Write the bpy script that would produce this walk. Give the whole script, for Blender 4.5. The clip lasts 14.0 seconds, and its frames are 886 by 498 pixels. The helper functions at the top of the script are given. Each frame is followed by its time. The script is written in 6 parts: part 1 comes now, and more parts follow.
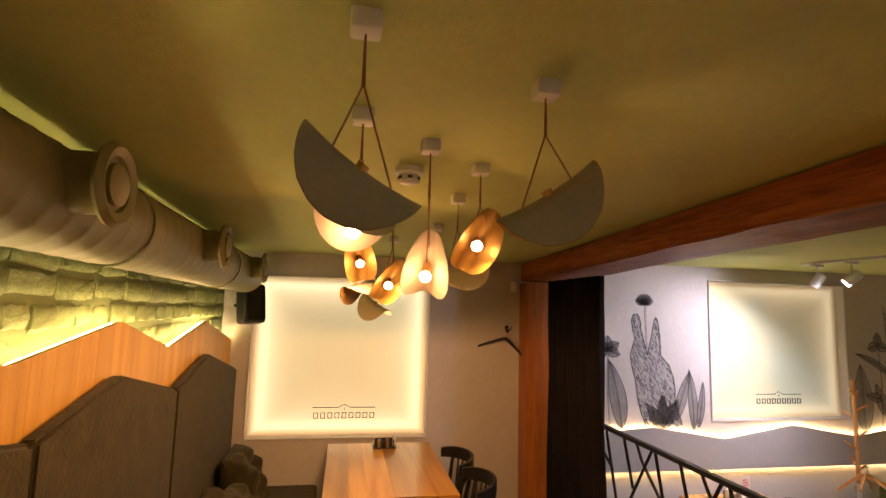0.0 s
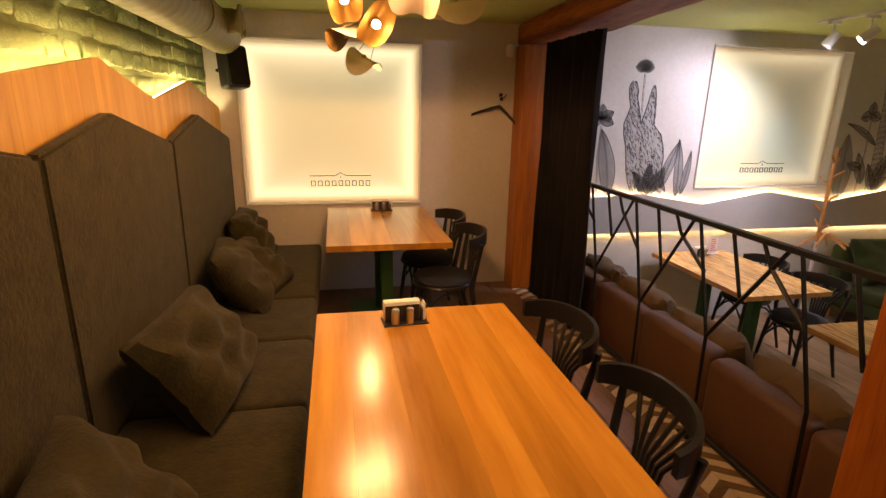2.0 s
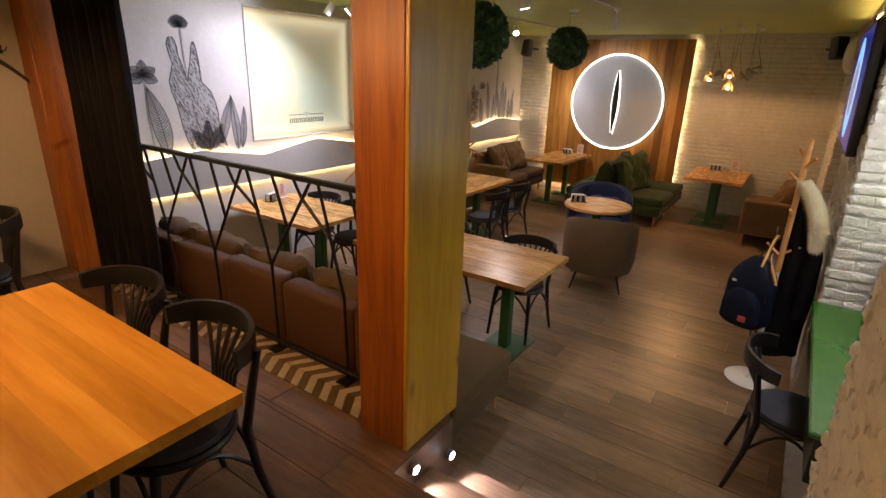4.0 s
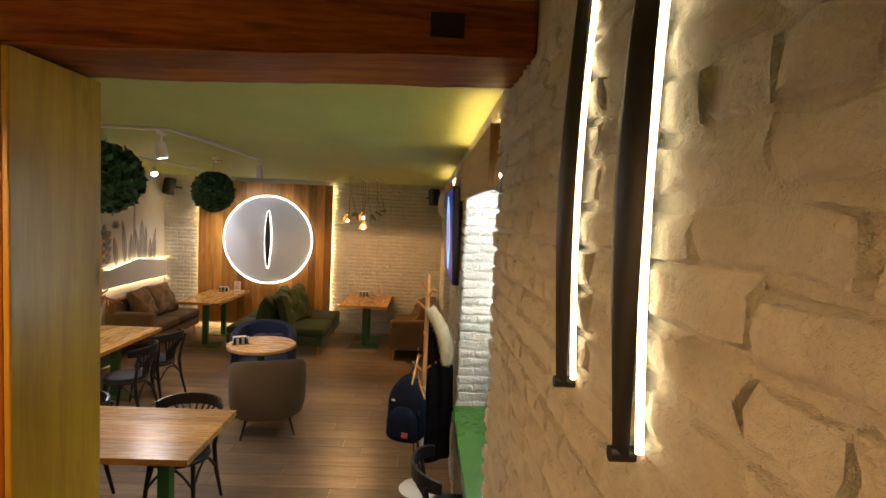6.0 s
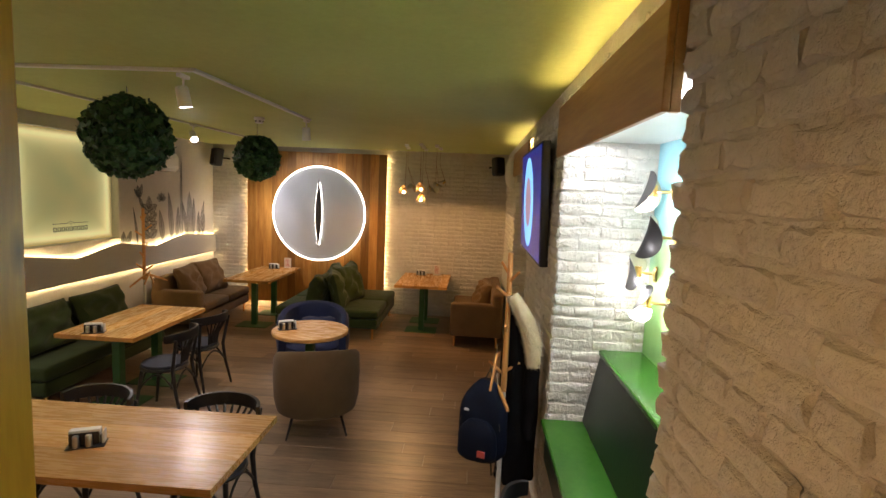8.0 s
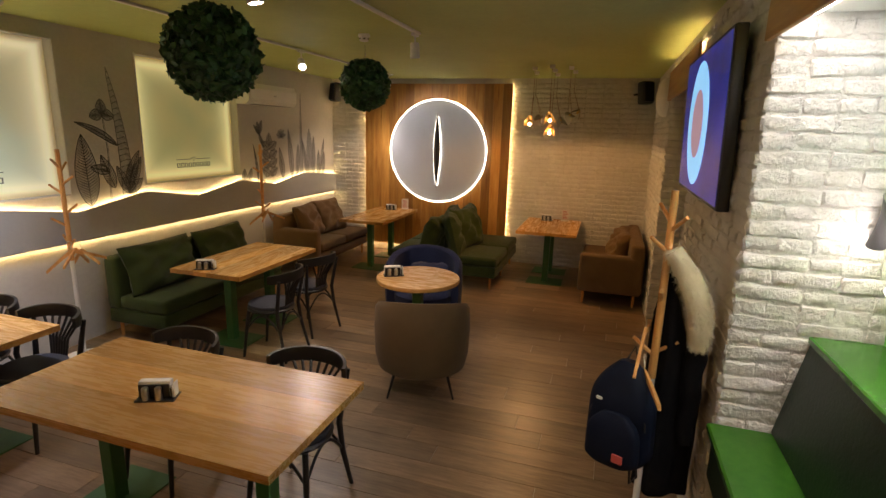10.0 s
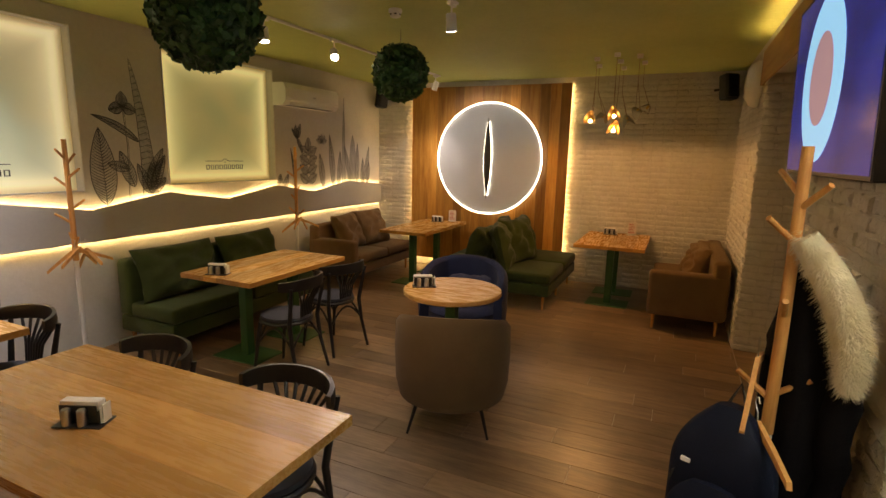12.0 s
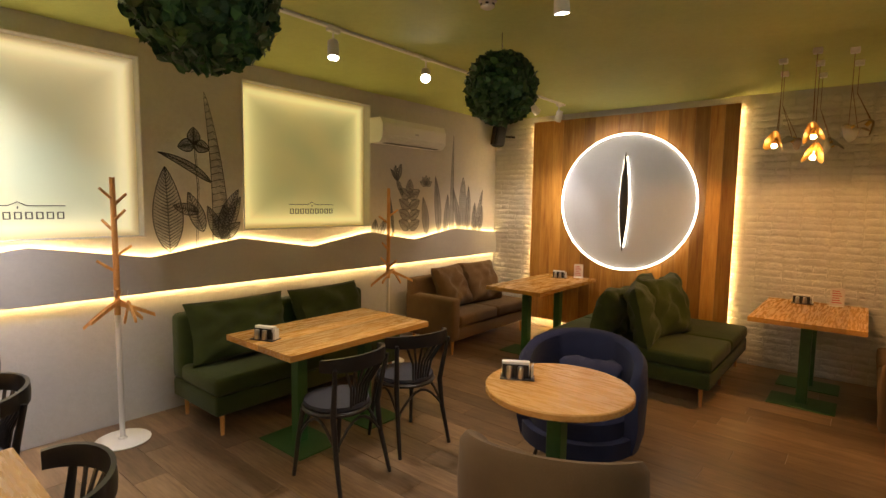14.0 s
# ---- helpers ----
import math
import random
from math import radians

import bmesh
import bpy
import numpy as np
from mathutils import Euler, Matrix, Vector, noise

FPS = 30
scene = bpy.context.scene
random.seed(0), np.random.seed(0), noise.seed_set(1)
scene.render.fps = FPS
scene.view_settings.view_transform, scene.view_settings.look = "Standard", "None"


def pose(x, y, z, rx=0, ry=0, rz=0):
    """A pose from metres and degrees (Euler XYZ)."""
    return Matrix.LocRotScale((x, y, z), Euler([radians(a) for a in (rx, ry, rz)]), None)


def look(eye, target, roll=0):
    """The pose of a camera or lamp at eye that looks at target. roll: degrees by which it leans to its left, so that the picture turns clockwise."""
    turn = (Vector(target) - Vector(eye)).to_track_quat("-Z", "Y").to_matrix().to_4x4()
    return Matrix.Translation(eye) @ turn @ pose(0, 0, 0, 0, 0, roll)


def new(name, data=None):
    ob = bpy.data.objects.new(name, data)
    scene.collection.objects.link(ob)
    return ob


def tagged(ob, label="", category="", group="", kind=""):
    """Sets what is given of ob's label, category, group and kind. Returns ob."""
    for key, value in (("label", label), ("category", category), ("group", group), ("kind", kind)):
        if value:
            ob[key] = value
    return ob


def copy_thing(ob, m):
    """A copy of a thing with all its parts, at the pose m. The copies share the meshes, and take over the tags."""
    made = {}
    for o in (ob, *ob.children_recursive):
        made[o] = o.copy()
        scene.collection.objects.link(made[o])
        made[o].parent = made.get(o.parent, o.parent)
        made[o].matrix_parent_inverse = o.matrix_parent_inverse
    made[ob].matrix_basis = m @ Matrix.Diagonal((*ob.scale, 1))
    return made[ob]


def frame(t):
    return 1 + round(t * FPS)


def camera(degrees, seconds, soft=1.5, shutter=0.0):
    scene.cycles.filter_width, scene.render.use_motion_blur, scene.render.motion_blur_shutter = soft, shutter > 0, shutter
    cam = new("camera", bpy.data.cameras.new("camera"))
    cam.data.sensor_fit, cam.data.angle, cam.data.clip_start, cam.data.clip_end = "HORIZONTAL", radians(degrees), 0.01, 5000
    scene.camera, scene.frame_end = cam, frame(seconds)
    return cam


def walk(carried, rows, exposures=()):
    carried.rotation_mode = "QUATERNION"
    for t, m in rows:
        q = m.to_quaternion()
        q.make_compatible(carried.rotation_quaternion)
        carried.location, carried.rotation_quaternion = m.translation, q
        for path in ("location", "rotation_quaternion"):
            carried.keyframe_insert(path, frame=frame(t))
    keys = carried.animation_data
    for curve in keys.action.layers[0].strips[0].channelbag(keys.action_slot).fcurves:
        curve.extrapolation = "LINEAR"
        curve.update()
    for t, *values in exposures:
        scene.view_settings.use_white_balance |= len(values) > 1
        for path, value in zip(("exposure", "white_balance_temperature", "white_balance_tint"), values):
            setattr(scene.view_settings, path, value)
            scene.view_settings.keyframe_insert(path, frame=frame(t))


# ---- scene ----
cam = camera(81.4, 14.0)
PATH = [
    (0, (1.733, 2.41, 2.349), (2.098, 4.363, 2.58), 1.6),
    (0.5, (1.724, 2.44, 2.287), (2.097, 4.403, 2.365), 1.7),
    (1, (1.726, 2.458, 2.196), (2.107, 4.418, 2.067), 1.3),
    (1.5, (1.731, 2.44, 2.157), (2.122, 4.37, 1.807), 1.2),
    (2, (1.736, 2.393, 2.119), (2.132, 4.277, 1.578), 1.2),
    (2.5, (1.746, 2.278, 2.102), (2.209, 4.1, 1.42), 1.2),
    (3, (1.754, 2.133, 2.111), (2.526, 3.817, 1.357), 1.6),
    (3.5, (1.747, 2.066, 2.128), (2.905, 3.522, 1.394), 1.9),
    (4, (1.73, 2.014, 2.151), (3.294, 3.074, 1.494), 1.9),
    (4.2, (1.714, 1.988, 2.175), (3.403, 2.861, 1.555), 1.9),
    (6.3, (1.725, 2.02, 2.278), (3.719, 1.901, 2.2), 2.4),
    (6.5, (1.756, 2.056, 2.275), (3.751, 1.927, 2.225), 2.2),
    (7, (2.042, 2.079, 2.233), (4.038, 1.952, 2.206), 2.3),
    (7.5, (2.315, 2.104, 2.209), (4.312, 2.074, 2.1), 2.4),
    (8, (2.577, 2.207, 2.177), (4.561, 2.328, 1.953), 2.4),
    (8.5, (2.824, 2.249, 2.166), (4.78, 2.552, 1.88), 2.1),
    (9, (3.05, 2.255, 2.133), (4.963, 2.738, 1.807), 1.9),
    (9.2, (3.13, 2.26, 2.111), (5.023, 2.798, 1.756), 2.0),
    (11.3, (3.729, 2.284, 1.839), (5.573, 2.851, 1.309), 1.6),
    (11.5, (3.836, 2.308, 1.791), (5.671, 2.934, 1.301), 1.4),
    (12, (4.016, 2.308, 1.753), (5.809, 3.118, 1.391), 1.3),
    (12.5, (4.238, 2.276, 1.713), (5.89, 3.379, 1.48), 1.5),
    (13, (4.47, 2.406, 1.69), (6.004, 3.677, 1.509), 1.6),
    (13.5, (4.775, 2.534, 1.676), (6.294, 3.823, 1.505), 1.4),
    (14, (5.158, 2.637, 1.674), (6.694, 3.905, 1.491), 0.9),
]
walk(cam, [(t, look(eye, target, roll)) for t, eye, target, roll in PATH],
     [(0, 0.14, 6750, 34), (2.5, 0.16, 6600, 30), (4, 0.22, 6200, 24), (6.5, 0.45, 6150, 18), (9, 0.36, 6000, 19), (11.5, -0.15, 7600, 20), (12.5, 0.48, 7300, 19), (14, 0.48, 7200, 19)])

# ---------------------------------------------------------------- world and sizes
R, CEIL = 0.51, 2.82                      # raised floor, ceiling
WX, EX, SY, NY = 0.78, 11.38, 1.70, 6.82  # inner faces of the walls
EDGE = 3.10                               # where the steps begin
world = bpy.data.worlds.new("world")
world.use_nodes = True
world.node_tree.nodes["Background"].inputs[0].default_value = (0.9, 0.85, 0.7, 1)
world.node_tree.nodes["Background"].inputs[1].default_value = 0.0
scene.world = world


def lamp(name, kind, m, power, color, size=0.05, spot=60, size_y=None):
    d = bpy.data.lights.new(name, kind)
    d.energy, d.color = power, color
    if kind == "AREA":
        d.size = size
        if size_y:
            d.shape, d.size_y = "RECTANGLE", size_y
    else:
        d.shadow_soft_size = size
    if kind == "SPOT":
        d.spot_size, d.spot_blend = radians(spot), 0.6
    ob = new(name, d)
    ob.matrix_world = m
    return ob


WARM, COOL, DAY = (1.0, 0.53, 0.18), (1.0, 0.88, 0.76), (0.90, 0.91, 1.0)

# ---------------------------------------------------------------- materials
def nodes_of(name):
    m = bpy.data.materials.new(name)
    m.use_nodes = True
    nt = m.node_tree
    return m, nt, nt.nodes["Principled BSDF"]


def ramp(nt, src, stops):
    r = nt.nodes.new("ShaderNodeValToRGB")
    e = r.color_ramp.elements
    while len(e) < len(stops):
        e.new(0.5)
    for el, (p, c) in zip(e, stops):
        el.position, el.color = p, (*c, 1)
    nt.links.new(src, r.inputs[0])
    return r.outputs[0]


def mapped(nt, scale, space="Object"):
    tc = nt.nodes.new("ShaderNodeTexCoord")
    mp = nt.nodes.new("ShaderNodeMapping")
    mp.inputs["Scale"].default_value = scale
    nt.links.new(tc.outputs[space], mp.inputs[0])
    return mp.outputs[0]


def noise_of(nt, vec, scale, detail=4, rough=0.6):
    n = nt.nodes.new("ShaderNodeTexNoise")
    n.inputs["Scale"].default_value, n.inputs["Detail"].default_value, n.inputs["Roughness"].default_value = scale, detail, rough
    nt.links.new(vec, n.inputs["Vector"])
    return n.outputs["Fac"]


def mixed(nt, a, b, fac, mode="MIX"):
    x = nt.nodes.new("ShaderNodeMix")
    x.data_type, x.blend_type = "RGBA", mode
    for v, sock in ((fac, x.inputs[0]), (a, x.inputs[6]), (b, x.inputs[7])):
        if isinstance(v, (int, float)):
            sock.default_value = v
        elif isinstance(v, tuple):
            sock.default_value = (*v, 1)
        else:
            nt.links.new(v, sock)
    return x.outputs[2]


def bumped(nt, b, height, strength, distance=0.01):
    n = nt.nodes.new("ShaderNodeBump")
    n.inputs["Strength"].default_value, n.inputs["Distance"].default_value = strength, distance
    nt.links.new(height, n.inputs["Height"])
    nt.links.new(n.outputs[0], b.inputs["Normal"])


def surface(name, dark, light, rough=0.7, big=1.5, fine=40, bump=0.25, metal=0.0, vary=0.0, sheen=0.0, dist=0.006):
    """Two scales of mottling between two colours, fine relief, and a shade of its own for each piece."""
    m, nt, b = nodes_of(name)
    v = mapped(nt, (1, 1, 1))
    large, small = noise_of(nt, v, big, 5), noise_of(nt, v, fine, 3, 0.7)
    c = mixed(nt, ramp(nt, large, ((0.3, dark), (0.7, light))), ramp(nt, small, ((0.3, dark), (0.75, light))), 0.4)
    if vary:
        oi = nt.nodes.new("ShaderNodeObjectInfo")
        c = mixed(nt, c, ramp(nt, oi.outputs["Random"], ((0.0, (1 - vary,) * 3), (1.0, (1 + vary * 0.4,) * 3))), 1.0, "MULTIPLY")
    nt.links.new(c, b.inputs["Base Color"])
    b.inputs["Roughness"].default_value, b.inputs["Metallic"].default_value = rough, metal
    if sheen:
        b.inputs["Sheen Weight"].default_value, b.inputs["Sheen Roughness"].default_value = sheen, 0.5
    if bump:
        bumped(nt, b, small, bump, dist)
    return m


def wood(name, dark, mid, light, rough=0.4, axis=0, scale=1.0, vary=0.25, bump=0.12, island=False, streak=0.28, rings=0.0, knots=0.0, stain=0.0):
    m, nt, b = nodes_of(name)
    s = [9.0 * scale, 9.0 * scale, 9.0 * scale]
    s[axis] = 0.7 * scale
    rnd = nt.nodes.new("ShaderNodeNewGeometry").outputs["Random Per Island"] if island else nt.nodes.new("ShaderNodeObjectInfo").outputs["Random"]
    v = mapped(nt, s)
    add = nt.nodes.new("ShaderNodeVectorMath")
    add.operation = "ADD"
    sc = nt.nodes.new("ShaderNodeMath")
    sc.operation = "MULTIPLY"
    sc.inputs[1].default_value = 37.0
    nt.links.new(rnd, sc.inputs[0])
    nt.links.new(v, add.inputs[0])
    nt.links.new(sc.outputs[0], add.inputs[1])
    grain, fine = noise_of(nt, add.outputs[0], 1.6, 6, 0.6), noise_of(nt, add.outputs[0], 9.0, 3, 0.6)
    c = mixed(nt, ramp(nt, grain, ((0.3, dark), (0.5, mid), (0.72, light))), ramp(nt, fine, ((0.35, dark), (0.65, light))), streak)
    if rings:
        wide = nt.nodes.new("ShaderNodeMath")
        wide.operation = "MULTIPLY"
        wide.inputs[1].default_value = 15.0
        nt.links.new(noise_of(nt, add.outputs[0], 0.55, 2, 0.4), wide.inputs[0])
        wave = nt.nodes.new("ShaderNodeMath")
        wave.operation = "SINE"
        nt.links.new(wide.outputs[0], wave.inputs[0])
        c = mixed(nt, c, ramp(nt, wave.outputs[0], ((0.0, (1, 1, 1)), (0.55, (1, 1, 1)), (1.0, (1 - rings, 1 - 1.25 * rings, 1 - 1.5 * rings)))), 1.0, "MULTIPLY")
    if stain:
        at = nt.nodes.new("ShaderNodeNewGeometry").outputs["Position"]
        c = mixed(nt, c, ramp(nt, noise_of(nt, at, 0.9, 5, 0.65), ((0.36, (1 - stain,) * 3), (0.60, (1.06, 1.05, 1.04)))), 1.0, "MULTIPLY")
    if knots:
        vo = nt.nodes.new("ShaderNodeTexVoronoi")
        vo.inputs["Scale"].default_value = 1.0
        ks = [7.0] * 3
        ks[axis] = 2.6
        nt.links.new(mapped(nt, ks), vo.inputs["Vector"])
        c = mixed(nt, c, ramp(nt, vo.outputs["Distance"], ((0.05, (1 - knots,) * 3), (0.11, (1 - knots * 0.55,) * 3), (0.19, (1, 1, 1)))), 1.0, "MULTIPLY")
    c = mixed(nt, c, ramp(nt, rnd, ((0.0, (1 - vary,) * 3), (1.0, (1 + vary * 0.3,) * 3))), 1.0, "MULTIPLY")
    nt.links.new(c, b.inputs["Base Color"])
    nt.links.new(ramp(nt, fine, ((0.2, (rough * 0.93,) * 3), (0.8, (min(1, rough * 1.1),) * 3))), b.inputs["Roughness"])
    bumped(nt, b, fine, bump, 0.003)
    return m


def glow(name, color, strength):
    m, nt, b = nodes_of(name)
    b.inputs["Base Color"].default_value = (*color, 1)
    b.inputs["Emission Color"].default_value, b.inputs["Emission Strength"].default_value = (*color, 1), strength
    return m


M = dict(
    plaster=surface("grey_plaster", (0.50, 0.48, 0.45), (0.62, 0.60, 0.57), 0.85, 1.1, 30, 0.35),
    plaster_dark=surface("grey_board_paint", (0.36, 0.36, 0.35), (0.43, 0.43, 0.41), 0.8, 1.3, 30, 0.2),
    ceiling=surface("olive_ceiling_paint", (0.41, 0.475, 0.15), (0.53, 0.60, 0.205), 0.72, 0.9, 25, 0.35),
    green_brick=surface("green_painted_brick", (0.15, 0.20, 0.07), (0.24, 0.30, 0.12), 0.7, 3, 28, 0.9, vary=0.15, dist=0.012),
    green_mortar=surface("green_painted_mortar", (0.12, 0.16, 0.06), (0.17, 0.21, 0.08), 0.9, 3, 40, 0.6),
    beam=wood("orange_stained_timber", (0.11, 0.028, 0.005), (0.33, 0.09, 0.013), (0.50, 0.18, 0.03), 0.48, 1, 0.9, 0.1, 0.6, streak=0.35, rings=0.22, knots=0.6),
    post=wood("orange_stained_post", (0.17, 0.042, 0.003), (0.35, 0.10, 0.006), (0.44, 0.15, 0.011), 0.36, 2, 0.7, 0.1, 0.4, rings=0.12, knots=0.3),
    ochre=wood("ochre_varnished_board", (0.36, 0.20, 0.014), (0.52, 0.30, 0.02), (0.60, 0.37, 0.035), 0.3, 2, 0.7, 0.08, 0.3, rings=0.1, knots=0.7),
    oak=wood("orange_oiled_oak", (0.46, 0.205, 0.022), (0.61, 0.30, 0.036), (0.70, 0.385, 0.056), 0.21, 1, 0.8, 0.42, 0.02, streak=0.16, rings=0.13),
    oak_y=wood("pale_oiled_oak", (0.53, 0.28, 0.085), (0.60, 0.33, 0.105), (0.65, 0.375, 0.125), 0.27, 1, 0.8, 0.36, 0.02, streak=0.12, rings=0.05),
    oak_x=wood("pale_oiled_oak_long", (0.57, 0.295, 0.078), (0.60, 0.315, 0.085), (0.625, 0.335, 0.094), 0.27, 0, 0.8, 0.36, 0.01, streak=0.04, rings=0.02),
    panel=wood("oak_wall_board", (0.30, 0.11, 0.018), (0.54, 0.255, 0.05), (0.66, 0.37, 0.095), 0.42, 2, 0.8, 0.55),
    floor=wood("grey_brown_floor_board", (0.145, 0.087, 0.045), (0.265, 0.170, 0.096), (0.37, 0.252, 0.152), 0.34, 1, 1.0, 0.36, streak=0.4, stain=0.3),
    floor_up=wood("dark_floor_board", (0.13, 0.064, 0.033), (0.225, 0.122, 0.066), (0.31, 0.19, 0.108), 0.36, 1, 1.0, 0.36, streak=0.4, stain=0.3),
    gable=wood("oak_gable_board", (0.36, 0.18, 0.025), (0.52, 0.29, 0.048), (0.60, 0.355, 0.07), 0.42, 2, 0.8, 0.14),
    hanger=wood("pale_bent_wood", (0.46, 0.20, 0.055), (0.66, 0.32, 0.10), (0.74, 0.41, 0.14), 0.45, 2, 2.0, 0.1),
    black_wood=surface("black_stained_wood", (0.010, 0.010, 0.011), (0.022, 0.021, 0.022), 0.35, 6, 60, 0.1),
    black_metal=surface("black_metal", (0.012, 0.012, 0.013), (0.025, 0.025, 0.027), 0.45, 6, 80, 0.1, 0.6),
    green_metal=surface("green_painted_steel", (0.018, 0.085, 0.022), (0.035, 0.13, 0.035), 0.45, 5, 60, 0.1),
    green_gloss=surface("green_gloss_paint", (0.022, 0.105, 0.008), (0.04, 0.15, 0.014), 0.22, 3, 30, 0.08),
    green_dark=surface("dark_green_leatherette", (0.005, 0.016, 0.008), (0.010, 0.028, 0.013), 0.35, 4, 60, 0.2),
    olive=surface("olive_upholstery", (0.010, 0.0082, 0.001), (0.048, 0.039, 0.006), 0.95, 11, 60, 1.0, sheen=0.06),
    green_cloth=surface("moss_green_velvet", (0.017, 0.030, 0.003), (0.038, 0.062, 0.007), 0.9, 5, 160, 0.4, sheen=0.08),
    brown_cloth=surface("brown_upholstery", (0.125, 0.070, 0.027), (0.19, 0.115, 0.050), 0.92, 5, 180, 0.4, sheen=0.06),
    # long sofa's back: brown darkened for the shade on its west side
    sofa_cloth=surface("brown_upholstery_shaded", (0.070, 0.030, 0.013), (0.115, 0.052, 0.024), 0.6, 4, 120, 0.3),
    beige_cloth=surface("beige_upholstery", (0.088, 0.053, 0.021), (0.13, 0.081, 0.034), 0.92, 5, 200, 0.4, sheen=0.06),
    blue_cloth=surface("navy_velvet", (0.005, 0.010, 0.042), (0.012, 0.022, 0.075), 0.9, 5, 160, 0.4, sheen=0.06),
    seat=surface("dark_navy_seat_pad", (0.014, 0.017, 0.028), (0.026, 0.03, 0.045), 0.7, 6, 120, 0.2),
    curtain=surface("dark_brown_curtain", (0.010, 0.009, 0.010), (0.024, 0.021, 0.022), 0.95, 4, 160, 0.4),
    duct=surface("olive_painted_duct", (0.15, 0.14, 0.055), (0.21, 0.20, 0.085), 0.5, 2, 30, 0.12),
    white=surface("white_plastic", (0.70, 0.69, 0.66), (0.78, 0.77, 0.74), 0.4, 4, 60, 0.05),
    cloth_white=surface("white_tissue", (0.72, 0.71, 0.69), (0.8, 0.79, 0.77), 0.9, 8, 60, 0.3),
    black=surface("black_plastic", (0.010, 0.010, 0.011), (0.02, 0.02, 0.022), 0.45, 6, 80, 0.1),
    steel=surface("brushed_steel", (0.45, 0.45, 0.45), (0.6, 0.6, 0.6), 0.3, 6, 90, 0.05, 1.0),
    brass=surface("brass", (0.55, 0.36, 0.12), (0.68, 0.46, 0.18), 0.28, 6, 90, 0.05, 1.0),
    shade=surface("grey_painted_metal_shade", (0.30, 0.29, 0.23), (0.40, 0.39, 0.32), 0.5, 5, 60, 0.08),
    shade_gold=surface("gold_painted_shade", (0.26, 0.125, 0.022), (0.34, 0.175, 0.035), 0.4, 5, 60, 0.08, 0.3),
    shade_in=surface("gold_shade_lining", (0.22, 0.132, 0.027), (0.31, 0.20, 0.05), 0.42, 5, 60, 0.08, 0.5),
    shade_pale=surface("cream_painted_metal_shade", (0.62, 0.54, 0.40), (0.72, 0.64, 0.5), 0.5, 5, 60, 0.08),
    ink=surface("grey_drawing_ink", (0.07, 0.07, 0.075), (0.13, 0.13, 0.135), 0.9, 30, 90, 0.0),
    ink_wash=surface("pale_ink_wash", (0.26, 0.26, 0.265), (0.50, 0.49, 0.47), 0.9, 14, 70, 0.0),
    frost=surface("frosted_screen", (0.74, 0.75, 0.66), (0.80, 0.81, 0.72), 0.8, 1.2, 20, 0.05),
    logo=surface("dark_green_print", (0.05, 0.055, 0.035), (0.07, 0.075, 0.05), 0.8, 20, 60, 0.0),
    disc=surface("pale_grey_disc", (0.48, 0.535, 0.63), (0.55, 0.605, 0.70), 0.6, 2, 40, 0.08),
    chevron_light=wood("pale_inlay", (0.42, 0.34, 0.24), (0.55, 0.46, 0.34), (0.62, 0.54, 0.42), 0.5, 0, 1, 0.15),
    chevron_dark=wood("dark_inlay", (0.09, 0.055, 0.025), (0.14, 0.09, 0.045), (0.19, 0.13, 0.07), 0.5, 0, 1, 0.15),
    leaf=surface("ball_leaf", (0.012, 0.045, 0.012), (0.04, 0.11, 0.03), 0.55, 12, 60, 0.2),
    fur=surface("cream_fur", (0.62, 0.53, 0.34), (0.74, 0.66, 0.46), 0.95, 20, 120, 0.8),
    coat=surface("black_coat_cloth", (0.003, 0.003, 0.004), (0.008, 0.008, 0.010), 0.9, 6, 120, 0.4),
    navy=surface("navy_nylon", (0.004, 0.007, 0.017), (0.008, 0.012, 0.028), 0.6, 6, 150, 0.3),
    red=surface("red_print", (0.45, 0.06, 0.05), (0.55, 0.1, 0.08), 0.6, 20, 60, 0.0),
    card=surface("white_menu_card", (0.66, 0.60, 0.56), (0.74, 0.68, 0.64), 0.6, 10, 60, 0.0),
    led=glow("led_strip_light", (1.0, 0.72, 0.29), 32.0),
    led_white=glow("led_strip_white", (1.0, 0.88, 0.64), 8.5),
    led_w1=glow("led_screen_yellow", (1.0, 0.78, 0.36), 4.0),
    led_w2=glow("led_screen_white", (1.0, 0.90, 0.58), 3.6),
    led_w3=glow("led_screen_pale", (1.0, 0.82, 0.34), 3.6),
    led_gable=glow("led_gable_light", (1.0, 0.80, 0.34), 55.0),
    led_niche=glow("led_niche_white", (1.0, 0.97, 0.9), 22.0),
    bulb_white=glow("white_bulb", (1.0, 0.95, 0.86), 40.0),
    lintel=wood("oak_lintel_board", (0.30, 0.15, 0.05), (0.44, 0.25, 0.09), (0.52, 0.32, 0.13), 0.5, 0, 0.8, 0.1),
    bulb=glow("warm_bulb", (1.0, 0.62, 0.26), 32.0),
    spot=glow("spot_lens", (0.95, 0.97, 1.0), 60.0),
)


def lumpy_paint(name, dark, light):
    """Thick white paint over old brick: broad lumps, trowel-size chips and fine grain in the relief."""
    m = surface(name, dark, light, 0.78, 3, 16, 0.0, vary=0.08)
    nt, b = m.node_tree, m.node_tree.nodes["Principled BSDF"]
    at = nt.nodes.new("ShaderNodeNewGeometry").outputs["Position"]
    broad, chips = noise_of(nt, at, 14, 6, 0.62), noise_of(nt, at, 48, 5, 0.65)
    step = ramp(nt, chips, ((0.40, (0, 0, 0)), (0.50, (0.5, 0.5, 0.5)), (0.66, (1, 1, 1))))
    bumped(nt, b, mixed(nt, broad, step, 0.25), 0.9, 0.020)
    return m


